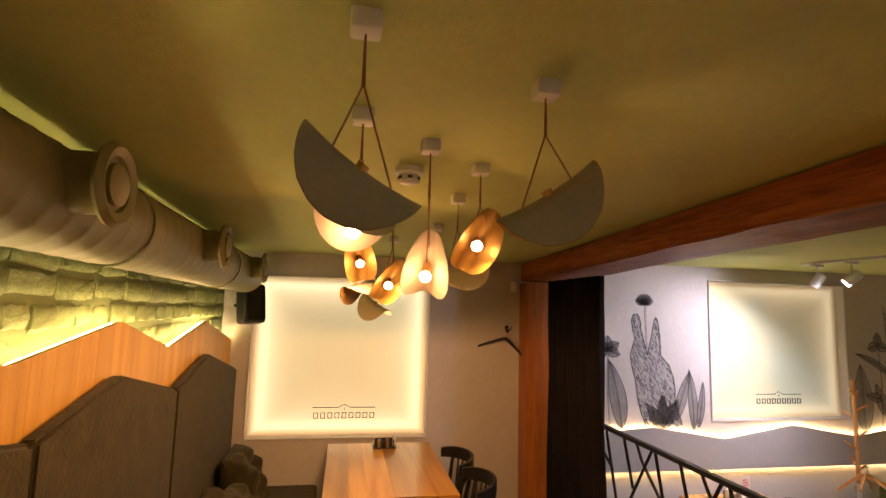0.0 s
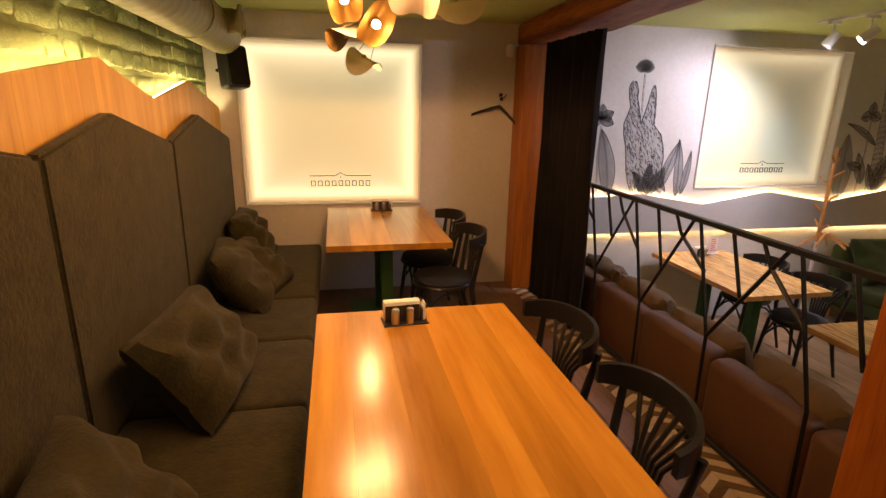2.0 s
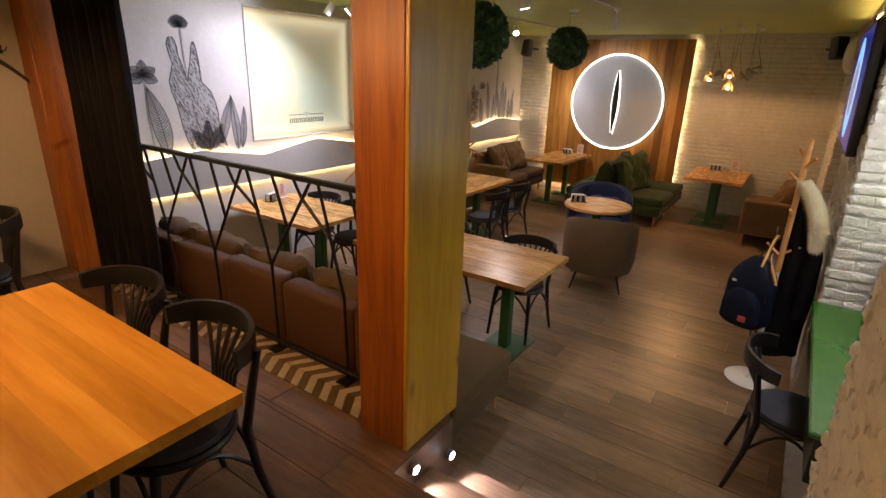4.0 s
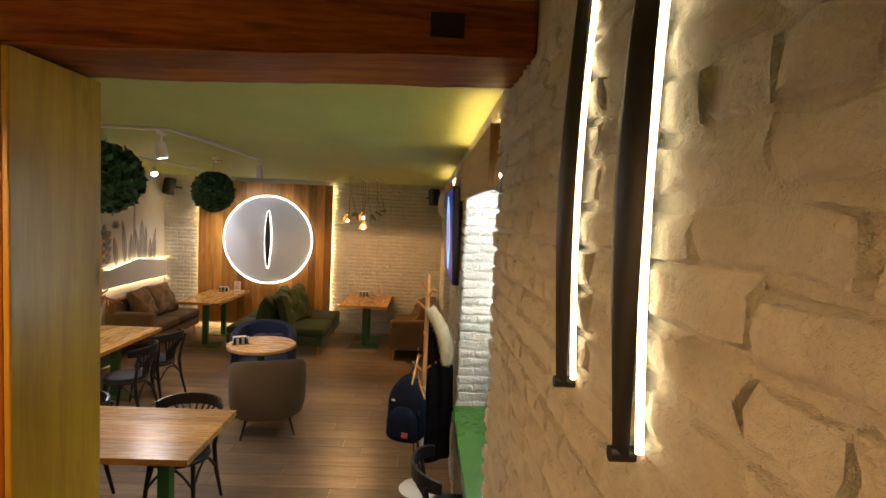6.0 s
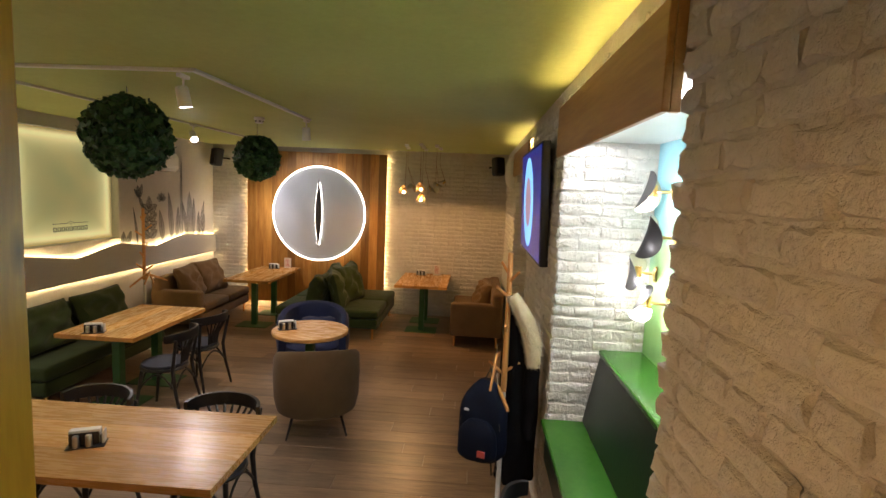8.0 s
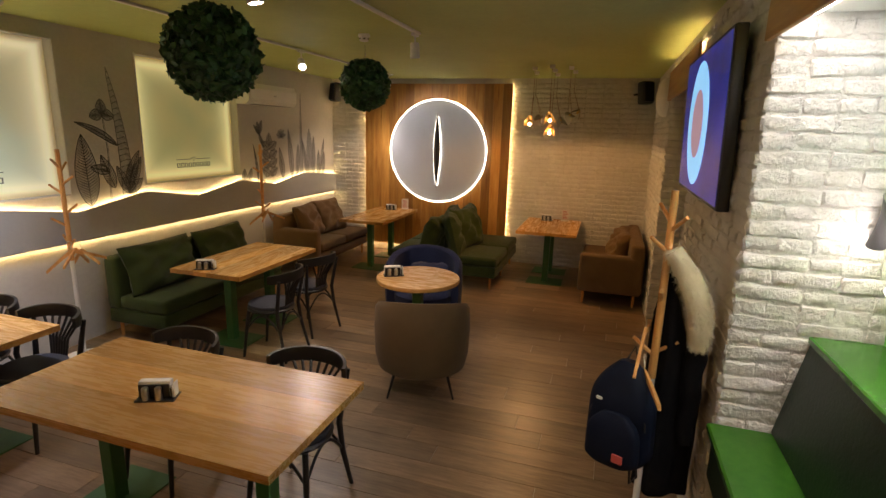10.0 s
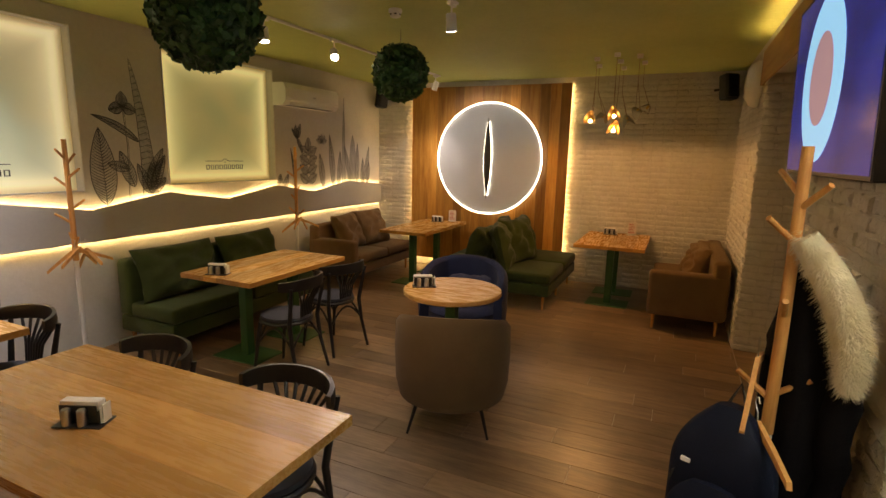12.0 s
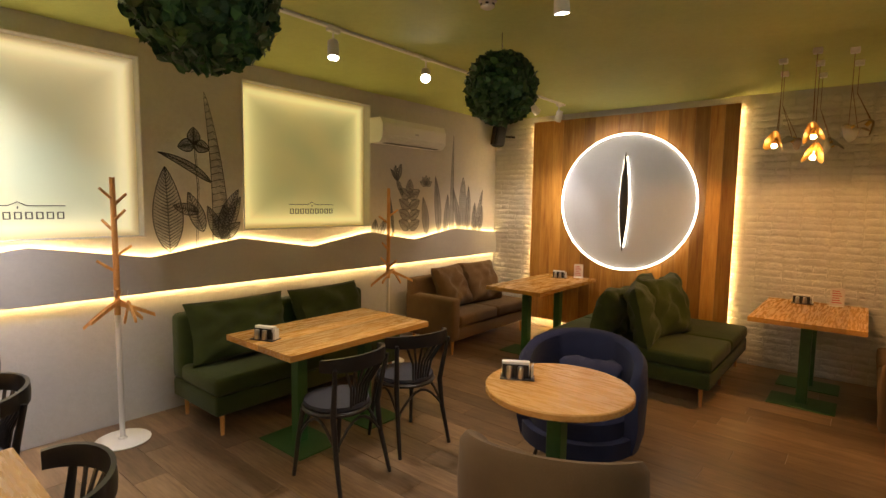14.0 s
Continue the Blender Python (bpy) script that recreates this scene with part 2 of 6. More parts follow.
M["mortar"] = lumpy_paint("white_painted_mortar", (0.54, 0.51, 0.46), (0.68, 0.66, 0.61))
M["white_brick"] = lumpy_paint("white_painted_brick", (0.56, 0.53, 0.48), (0.72, 0.70, 0.65))


def painted_niche():
    m, nt, b = nodes_of("green_to_blue_paint")
    tc = nt.nodes.new("ShaderNodeTexCoord")
    sp = nt.nodes.new("ShaderNodeSeparateXYZ")
    nt.links.new(tc.outputs["Object"], sp.inputs[0])
    mr = nt.nodes.new("ShaderNodeMapRange")
    mr.inputs["From Min"].default_value, mr.inputs["From Max"].default_value = 0.9, 2.6
    nt.links.new(sp.outputs["Z"], mr.inputs["Value"])
    wob = nt.nodes.new("ShaderNodeMath")
    wob.operation = "MULTIPLY_ADD"
    wob.inputs[1].default_value = 0.5
    nt.links.new(noise_of(nt, tc.outputs["Object"], 2.5, 4), wob.inputs[0])
    sub = nt.nodes.new("ShaderNodeMath")
    sub.inputs[1].default_value = -0.25
    nt.links.new(mr.outputs[0], sub.inputs[0])
    nt.links.new(sub.outputs[0], wob.inputs[2])
    nt.links.new(ramp(nt, wob.outputs[0], ((0.1, (0.10, 0.34, 0.05)), (0.5, (0.35, 0.55, 0.22)), (0.7, (0.22, 0.52, 0.55)), (1.0, (0.28, 0.55, 0.66)))), b.inputs["Base Color"])
    b.inputs["Roughness"].default_value = 0.5
    return m


def screen_picture():
    """The television's own picture: a round pale dish on dark blue."""
    m, nt, b = nodes_of("television_picture")
    b.inputs["Base Color"].default_value, b.inputs["Roughness"].default_value = (0.01, 0.01, 0.012, 1), 0.15
    v = mapped(nt, (1, 1, 1), "Generated")
    c = ramp(nt, noise_of(nt, v, 3.0, 3), ((0.3, (0.001, 0.006, 0.07)), (0.55, (0.004, 0.016, 0.17)), (0.75, (0.02, 0.03, 0.22))))
    nt.links.new(c, b.inputs["Emission Color"])
    b.inputs["Emission Strength"].default_value = 1.0
    return m


def leaves():
    m, nt, b = nodes_of("small_green_leaf")
    g = nt.nodes.new("ShaderNodeNewGeometry")
    nt.links.new(ramp(nt, g.outputs["Random Per Island"], ((0.0, (0.012, 0.05, 0.014)), (0.6, (0.03, 0.10, 0.03)), (1.0, (0.06, 0.16, 0.05)))), b.inputs["Base Color"])
    b.inputs["Roughness"].default_value = 0.5
    return m


M["leaf_var"] = leaves()
def backlit(name, edge, middle, strength, rim_gain=3.0):
    """A thin roller screen that glows itself: the strips' light, paler towards its rim, is put into colour and
    emission.
    """
    m, nt, b = nodes_of(name)
    v = mapped(nt, (1, 1, 1))
    tc = nt.nodes.new("ShaderNodeTexCoord")
    sp = nt.nodes.new("ShaderNodeSeparateXYZ")
    nt.links.new(tc.outputs["Generated"], sp.inputs[0])

    def calc(op, p, q):
        k = nt.nodes.new("ShaderNodeMath")
        k.operation = op
        for i, w in enumerate((p, q)):
            if isinstance(w, (int, float)):
                k.inputs[i].default_value = w
            else:
                nt.links.new(w, k.inputs[i])
        return k.outputs[0]

    rim = calc("MINIMUM", *[calc("MINIMUM", o, calc("SUBTRACT", 1.0, o)) for o in (sp.outputs[0], sp.outputs[2])])
    fall = calc("POWER", 2.718, calc("MULTIPLY", rim, -13.0))
    inner = mixed(nt, middle, tuple(0.6 * p + 0.4 * q for p, q in zip(edge, middle)), ramp(nt, noise_of(nt, v, 1.1, 2), ((0.35, (0, 0, 0)), (0.65, (1, 1, 1)))))
    c = mixed(nt, inner, edge, fall)
    nt.links.new(c, b.inputs["Base Color"])
    nt.links.new(c, b.inputs["Emission Color"])
    soft = nt.nodes.new("ShaderNodeMapRange")
    soft.interpolation_type = "SMOOTHSTEP"
    for key, value in (("From Min", 0.0), ("From Max", 0.065), ("To Min", 0.12), ("To Max", 1.0)):
        soft.inputs[key].default_value = value
    nt.links.new(rim, soft.inputs["Value"])
    total = calc("MULTIPLY", calc("ADD", calc("MULTIPLY", fall, rim_gain), 1.0), strength)
    nt.links.new(calc("MULTIPLY", total, soft.outputs[0]), b.inputs["Emission Strength"])
    b.inputs["Roughness"].default_value = 0.8
    return m


M["screen_1"] = backlit("yellow_backlit_screen", (0.74, 0.64, 0.34), (0.57, 0.58, 0.31), 0.62)
M["screen_2"] = backlit("pale_backlit_screen", (0.74, 0.63, 0.34), (0.50, 0.58, 0.42), 0.22, 5.0)
M["screen_3"] = backlit("green_backlit_screen", (0.72, 0.60, 0.24), (0.44, 0.50, 0.22), 0.20, 6.0)
M["niche"], M["picture"] = painted_niche(), screen_picture()
M["dish"] = glow("picture_dish", (0.16, 0.40, 0.62), 1.3)
M["dish_food"] = glow("picture_food", (0.30, 0.20, 0.24), 0.9)


# ---------------------------------------------------------------- mesh helpers
def BM():
    return bmesh.new()


def bx(bm, x0, x1, y0, y1, z0, z1, bev=0.0, seg=1, m=None):
    mat = Matrix.Translation(((x0 + x1) / 2, (y0 + y1) / 2, (z0 + z1) / 2)) @ Matrix.Diagonal((x1 - x0, y1 - y0, z1 - z0, 1))
    vs = bmesh.ops.create_cube(bm, size=1, matrix=(m @ mat) if m else mat)["verts"]
    if bev:
        es = list({e for v in vs for e in v.link_edges})
        bmesh.ops.bevel(bm, geom=es, offset=bev, segments=seg, profile=0.5, affect="EDGES")
    return bm


def tube(bm, pts, r, n=8, caps=True):
    """A round bar along points; r is one radius or one for each point."""
    pts = [Vector(p) for p in pts]
    rs = r if isinstance(r, (list, tuple)) else [r] * len(pts)
    rings, up = [], None
    for i, p in enumerate(pts):
        d = (pts[min(i + 1, len(pts) - 1)] - pts[max(i - 1, 0)]).normalized()
        if up is None:
            up = d.orthogonal().normalized()
        up = (up - d * up.dot(d)).normalized()
        side = d.cross(up)
        rings.append([bm.verts.new(p + rs[i] * (math.cos(a) * up + math.sin(a) * side)) for a in (2 * math.pi * k / n for k in range(n))])
    for a, b in zip(rings, rings[1:]):
        for k in range(n):
            bm.faces.new((a[k], a[(k + 1) % n], b[(k + 1) % n], b[k]))
    if caps:
        bm.faces.new(rings[0][::-1])
        bm.faces.new(rings[-1])
    return bm


def lathe(bm, prof, n=24, m=None):
    rings = []
    for r, z in prof:
        ring = [bm.verts.new((r * math.cos(2 * math.pi * k / n), r * math.sin(2 * math.pi * k / n), z)) for k in range(n)]
        rings.append(ring)
    for a, b in zip(rings, rings[1:]):
        for k in range(n):
            bm.faces.new((a[k], a[(k + 1) % n], b[(k + 1) % n], b[k]))
    bm.faces.new(rings[0][::-1])
    bm.faces.new(rings[-1])
    if m:
        bmesh.ops.transform(bm, matrix=m, verts=[v for ring in rings for v in ring])
    return bm


def prism(bm, pts, lo, hi, axis):
    """A flat outline pulled from lo to hi along an axis: x takes points (y, z), y takes (x, z), z takes (x, y)."""
    put = {"x": lambda a, b, h: (h, a, b), "y": lambda a, b, h: (a, h, b), "z": lambda a, b, h: (a, b, h)}[axis]
    v0, v1 = [bm.verts.new(put(a, b, lo)) for a, b in pts], [bm.verts.new(put(a, b, hi)) for a, b in pts]
    n = len(pts)
    for k in range(n):
        bm.faces.new((v0[k], v0[(k + 1) % n], v1[(k + 1) % n], v1[k]))
    bm.faces.new(v0[::-1])
    bm.faces.new(v1)
    bmesh.ops.recalc_face_normals(bm, faces=bm.faces[:])
    return bm


def mesh_of(name, bm, material, smooth=False):
    bmesh.ops.recalc_face_normals(bm, faces=bm.faces[:])
    me = bpy.data.meshes.new(name)
    bm.to_mesh(me)
    bm.free()
    me.materials.append(material)
    if smooth:
        me.polygons.foreach_set("use_smooth", [True] * len(me.polygons))
        me.update()
        me.set_sharp_from_angle(angle=radians(42))
    return me


def part(name, bm, material, parent, label="", smooth=False):
    ob = new(name, mesh_of(name, bm, material, smooth))
    ob.parent = parent
    return tagged(ob, label)


def thing(name, m, label, category, group=""):
    ob = new(name)
    ob.empty_display_size = 0.1
    ob.matrix_basis = m
    return tagged(ob, label, category, group)


def whole(name, bm, material, label, category="", group="", kind="", m=None, smooth=False):
    ob = new(name, mesh_of(name, bm, material, smooth))
    if m:
        ob.matrix_basis = m
    return tagged(ob, label, category, group, kind)


def struct(name, bm, material, label=""):
    return whole(name, bm, material, label, kind="structure")


def arc(cx, cy, r, a0, a1, n):
    return [(cx + r * math.cos(radians(a0 + (a1 - a0) * k / n)), cy + r * math.sin(radians(a0 + (a1 - a0) * k / n))) for k in range(n + 1)]

for key in ("coat", "navy", "beam"):
    M[key].node_tree.nodes["Principled BSDF"].inputs["Specular IOR Level"].default_value = 0.12


# ---------------------------------------------------------------- lamps
SPOTS = (((5.62, 3.98), (5.9, 3.6, 0)), ((7.55, 3.88), (8.0, 3.9, 0)), ((7.40, 5.46), (7.0, 4.9, 0.0)), ((8.28, 5.42), (6.9, 4.2, 1.1)), ((10.06, 5.46), (11.3, 4.9, 1.6)), ((10.62, 5.46), (10.9, 6.3, 0.4)), ((5.57, 6.02), (5.0, 6.8, 1.2)), ((5.57, 5.72), (4.2, 6.7, 1.3)))
for ((x, y), to), power in zip(SPOTS, (36, 24, 42, 36, 24, 36, 70, 88)):
    lamp("spot_light", "SPOT", look((x, y, 2.60), to), power, DAY if power > 50 else COOL, 0.03, 130 if power > 50 else 95)


# ---------------------------------------------------------------- the large structure
T = 0.25
struct("floor", bx(BM(), EDGE + 0.02, EX + T, SY - 0.9, NY + T, -0.2, -0.006), M["mortar"], "sub-floor of the hall")
b = bx(BM(), WX - T, EDGE, SY - T, NY + T, 0.0, R - 0.006)
bx(b, EDGE, 3.56, 3.16, NY + T, 0.0, R - 0.006)
platform = struct("floor_raised", b, M["floor_up"], "raised wooden platform")
NICHE, RECESS = (3.90, 5.72), (7.48, 9.38)
b = bx(BM(), 3.45, EX + T, SY - 1.2, NY + T, CEIL, CEIL + 0.2)
prism(b, [(SY - T, 2.935), (NY + T, 2.77), (NY + T, 3.0), (SY - T, 3.1)], WX - T, 3.449, "x")
struct("ceiling", b, M["ceiling"], "olive green painted plaster ceiling")
struct("wall_west", bx(BM(), WX - T, WX, SY - T, NY, 0, 2.95), M["green_mortar"], "green painted brick wall")
struct("wall_east", bx(BM(), EX, EX + T, SY - T, NY + T, 0, CEIL), M["mortar"], "white painted brick wall")
b = bx(BM(), WX, 3.44, SY - T, SY, 0, 2.96)
bx(b, 3.44, NICHE[0], SY - T, SY, 0, CEIL)
bx(b, NICHE[1], RECESS[0], SY - T, SY, 0, CEIL)
bx(b, RECESS[1], EX, SY - T, SY, 0, CEIL)
bx(b, RECESS[0], RECESS[1], SY - T, SY, 2.62, CEIL)
for x in (RECESS[0] - 0.2, RECESS[1]):
    bx(b, x, x + 0.2, SY - 0.55, SY - T, 0, CEIL)
bx(b, RECESS[0] - 0.2, RECESS[1] + 0.2, SY - 0.75, SY - 0.55, 0, CEIL)
bx(b, NICHE[0], NICHE[1], SY - T, SY, 2.62, CEIL)
bx(b, NICHE[0] - 0.2, NICHE[0], SY - 0.55, SY - T, 0, CEIL)
bx(b, NICHE[1], NICHE[1] + 0.2, SY - 0.55, SY - T, 0, CEIL)
wall_south = struct("wall_south", b, M["mortar"], "white painted brick wall with two tall niches")
struct("wall_niche", bx(BM(), NICHE[0] - 0.2, NICHE[1] + 0.2, SY - 0.75, SY - 0.55, 0, CEIL), M["niche"], "green and blue painted back of the niche")

# north wall with three recessed lit screens
WIN = [(1.01, 2.45, 1.29, 2.58), (5.17, 6.70, 1.385, 2.685), (7.51, 8.96, 1.405, 2.68)]
b = BM()
edges = [WX - T] + [v for w in WIN for v in w[:2]] + [EX + T]
for k in range(0, len(edges), 2):
    bx(b, edges[k], edges[k + 1], NY, NY + T, 0, CEIL)
for x0, x1, z0, z1 in WIN:
    bx(b, x0, x1, NY, NY + T, 0, z0)
    bx(b, x0, x1, NY, NY + T, z1, CEIL)
    bx(b, x0, x1, NY + 0.16, NY + T, z0, z1)
struct("wall_north", b, M["plaster"], "grey textured plaster wall with lit screens")


def lit_screen(name, x0, x1, z0, z1, led, back):
    """A frosted screen in a recess, with a light strip all round behind its edge."""
    e = thing(name, pose(0, 0, 0), "frosted screen lit from behind its edges, with a dark print", "lit screen")
    e["kind"] = "structure"
    part("screen", bx(BM(), x0, x1, NY + 0.09, NY + 0.098, z0, z1), back, e)
    w = 0.012
    for a in ((x0 + 0.004, x0 + 0.004 + w, z0 + 0.02, z1 - 0.02), (x1 - 0.004 - w, x1 - 0.004, z0 + 0.02, z1 - 0.02), (x0 + 0.02, x1 - 0.02, z0 + 0.004, z0 + 0.004 + w), (x0 + 0.02, x1 - 0.02, z1 - 0.004 - w, z1 - 0.004)):
        part("light_strip", bx(BM(), a[0], a[1], NY + 0.105, NY + 0.117, a[2], a[3]), led, e)
    f = 0.014
    for a in ((x0 - f, x0, z0 - f, z1 + f), (x1, x1 + f, z0 - f, z1 + f), (x0, x1, z0 - f, z0), (x0, x1, z1, z1 + f)):
        part("frame", bx(BM(), a[0], a[1], NY - 0.014, NY - 0.001, a[2], a[3], 0.003), M["plaster"], e)
    # the print: nine small hollow marks under a thin gabled line
    cx, cz, W = x0 + (x1 - x0) * 0.53, z0 + 0.155, 0.52
    y = NY + 0.0845
    for k in range(9):
        xa = cx - W / 2 + k * W / 9
        g, x2, x3 = BM(), xa + 0.009, xa + W / 9 - 0.009
        for q in ((x2, x2 + 0.007, cz - 0.024, cz + 0.024), (x3 - 0.007, x3, cz - 0.024, cz + 0.024), (x2 + 0.007, x3 - 0.007, cz + 0.018, cz + 0.024), (x2 + 0.007, x3 - 0.007, cz - 0.024, cz - 0.018)):
            bx(g, q[0], q[1], y, y + 0.005, q[2], q[3])
        part("print_mark", g, M["logo"], e)
    g = BM()
    for xa, xb in ((cx - W / 2, cx - 0.05), (cx + 0.05, cx + W / 2)):
        bx(g, xa, xb, y, y + 0.005, cz + 0.062, cz + 0.068)
    tube(g, [(cx - 0.05, y + 0.003, cz + 0.065), (cx, y + 0.003, cz + 0.09), (cx + 0.05, y + 0.003, cz + 0.065)], 0.003, 6)
    bx(g, cx - 0.003, cx + 0.003, y, y + 0.005, cz + 0.045, cz + 0.062)
    part("print_line", g, M["logo"], e)
    return e


for k, (w, led) in enumerate(zip(WIN, ("led_w1", "led_w2", "led_w3"))):
    lit_screen("window_%d" % (k + 1), *w, M[led], M["screen_%d" % (k + 1)])

# timber beam, post and column between the raised room and the hall
def beam_z(y):
    return 2.612 + 0.0285 * (6.8 - y)


b = prism(BM(), [(SY + 0.002, beam_z(SY)), (NY - 0.002, beam_z(NY)), (NY - 0.002, 2.765), (SY + 0.002, 2.925)], 3.27, 3.655, "x")
bmesh.ops.subdivide_edges(b, edges=[e for e in b.edges if abs(e.verts[0].co.y - e.verts[1].co.y) > 3], cuts=90)
for v in b.verts:
    if SY + 0.03 < v.co.y < NY - 0.03:
        q = v.co * 1.0
        v.co.x += 0.010 * noise.noise(q * 2.3) + 0.004 * noise.noise(q * 9)
        if v.co.z < 2.75:
            v.co.z += 0.007 * noise.noise(q * 3.1 + Vector((7, 0, 0))) + 0.004 * noise.noise(q * 9)
bmesh.ops.bevel(b, geom=[e for e in b.edges if len(e.link_faces) == 2 and e.calc_face_angle() > 0.8], offset=0.009, segments=2, affect="EDGES")
struct("beam", b, M["beam"], "orange stained timber ceiling beam")
b = bx(BM(), 3.266, 3.27, 1.92, 2.02, 2.80, 2.87, 0.0)
struct("beam_mortise", b, M["curtain"], "dark old mortise in the beam")
struct("post", bx(BM(), 3.26, 3.50, 6.60, NY - 0.004, R, 2.60, 0.012, 2), M["post"], "orange stained timber post")
CX0, CX1, CY0, CY1 = 3.228, 3.642, 3.193, 3.472
column = struct("column", bx(BM(), CX0 + 0.02, CX1 - 0.02, CY0 + 0.02, CY1 - 0.02, R, 2.69), M["post"], "timber column clad in stained boards")
for a, mat, note in (((CX0, CX0 + 0.022, CY0 + 0.0225, CY1), "post", ""), ((CX1 - 0.022, CX1, CY0 + 0.0225, CY1), "ochre", ""), ((CX0, CX1, CY0, CY0 + 0.022), "ochre", "ochre varnished board with small knots"), ((CX0 + 0.0225, CX1 - 0.0225, CY1 - 0.022, CY1), "post", "")):
    part("board", bx(BM(), *a, R, 2.70, 0.005, 2), M[mat], column, note)
b = BM()
for k, z in enumerate((R * 2 / 3, R / 3)):
    bx(b, EDGE + 0.28 * k, EDGE + 0.28 * (k + 1), SY, 3.16, 0, z, 0.008)
struct("steps", b, M["floor_up"], "two low wooden steps")

# zigzag board and its two light lines on the north wall of the hall
top = [(3.62, 1.27)] + [(4.53 + 0.733 * k, (1.338, 1.222)[k % 2]) for k in range(9)] + [(EX - 0.01, 1.252)]
zig = thing("wall_board", pose(0, 0, 0), "grey zigzag wall board edged with light strips", "wall board")
part("board", prism(BM(), top + [(EX - 0.01, 0.955), (3.62, 0.955)], NY - 0.05, NY - 0.03, "y"), M["plaster_dark"], zig)
for (xa, za), (xb, zb) in zip(top, top[1:]):
    part("light_strip", prism(BM(), [(xa, za - 0.012), (xb, zb - 0.012), (xb, zb - 0.003), (xa, za - 0.003)], NY - 0.028, NY - 0.020, "y"), M["led"], zig)
part("light_strip", bx(BM(), 3.65, EX - 0.02, NY - 0.028, NY - 0.020, 0.958, 0.967), M["led"], zig)
part("batten", bx(BM(), 3.65, EX - 0.02, NY - 0.03, NY - 0.001, 1.0, 1.15), M["plaster_dark"], zig)

# oak wall panel with the big disc
pan = thing("wall_panel", pose(0, 0, 0), "vertical oak boards with light strips down both sides", "wall panel")
PY0, PY1, PX = 3.74, 6.17, EX - 0.07
ys = [PY0 + (PY1 - PY0) * k / 17 for k in range(18)]
for a, c in zip(ys, ys[1:]):
    part("board", bx(BM(), PX, PX + 0.018, a + 0.0006, c - 0.0006, 0.12, 2.74, 0.0012), M["panel"], pan)
part("batten", bx(BM(), PX + 0.02, EX - 0.002, PY0 + 0.15, PY1 - 0.15, 0.3, 2.6), M["panel"], pan)
for y in (PY0 + 0.02, PY1 - 0.03):
    part("light_strip", bx(BM(), PX + 0.03, PX + 0.04, y, y + 0.01, 0.14, 2.72), M["led"], pan)
part("light_strip", bx(BM(), PX + 0.03, PX + 0.04, PY0 + 0.04, PY1 - 0.04, 0.13, 0.14), M["led"], pan)


# ---------------------------------------------------------------- furniture
def table(m, lx, ly, h, label, long_axis="y", boards=6, group="oak tables", plates=2):
    """Solid oak top of glued boards on green steel pedestals. Origin at the floor under the middle."""
    e = thing("dining_table", m, label, "table", group)
    t, mat = 0.04, M["oak_x"] if long_axis == "x" else M["oak"] if m.translation.z > 0.1 else M["oak_y"]
    top = part("tabletop", bx(BM(), -lx / 2 + 0.002, lx / 2 - 0.002, -ly / 2 + 0.002, ly / 2 - 0.002, h - t + 0.002, h - 0.006), mat, e)
    span = lx if long_axis == "y" else ly
    cuts = [0.0]
    rng = random.Random(round(lx * 100 + ly * 10 + m.translation.x * 7))
    for k in range(boards - 1):
        cuts.append((k + 1) / boards + rng.uniform(-0.03, 0.03))
    cuts.append(1.0)
    for a, c in zip(cuts, cuts[1:]):
        a, c = -span / 2 + a * span, -span / 2 + c * span
        if long_axis == "y":
            part("board", bx(BM(), a, c, -ly / 2, ly / 2, h - t, h, 0.0005), mat, top)
        else:
            part("board", bx(BM(), -lx / 2, lx / 2, a, c, h - t, h, 0.0005), mat, top)
    for k in ((-1, 1) if plates == 2 else (0,)):
        ox, oy = (0, k * (ly / 2 - 0.32)) if long_axis == "y" else (k * (lx / 2 - 0.32), 0)
        part("pedestal", bx(BM(), ox - 0.04, ox + 0.04, oy - 0.04, oy + 0.04, 0.008, h - t, 0.004), M["green_metal"], e)
        wx, wy = (0.24, 0.17) if long_axis == "y" else (0.17, 0.24)
        part("base_plate", bx(BM(), ox - wx, ox + wx, oy - wy, oy + wy, 0.0, 0.009, 0.002), M["green_metal"], e)
        part("bracket", bx(BM(), ox - wx * 0.8, ox + wx * 0.8, oy - wy * 0.8, oy + wy * 0.8, h - t - 0.008, h - t - 0.001), M["green_metal"], e)
    return e


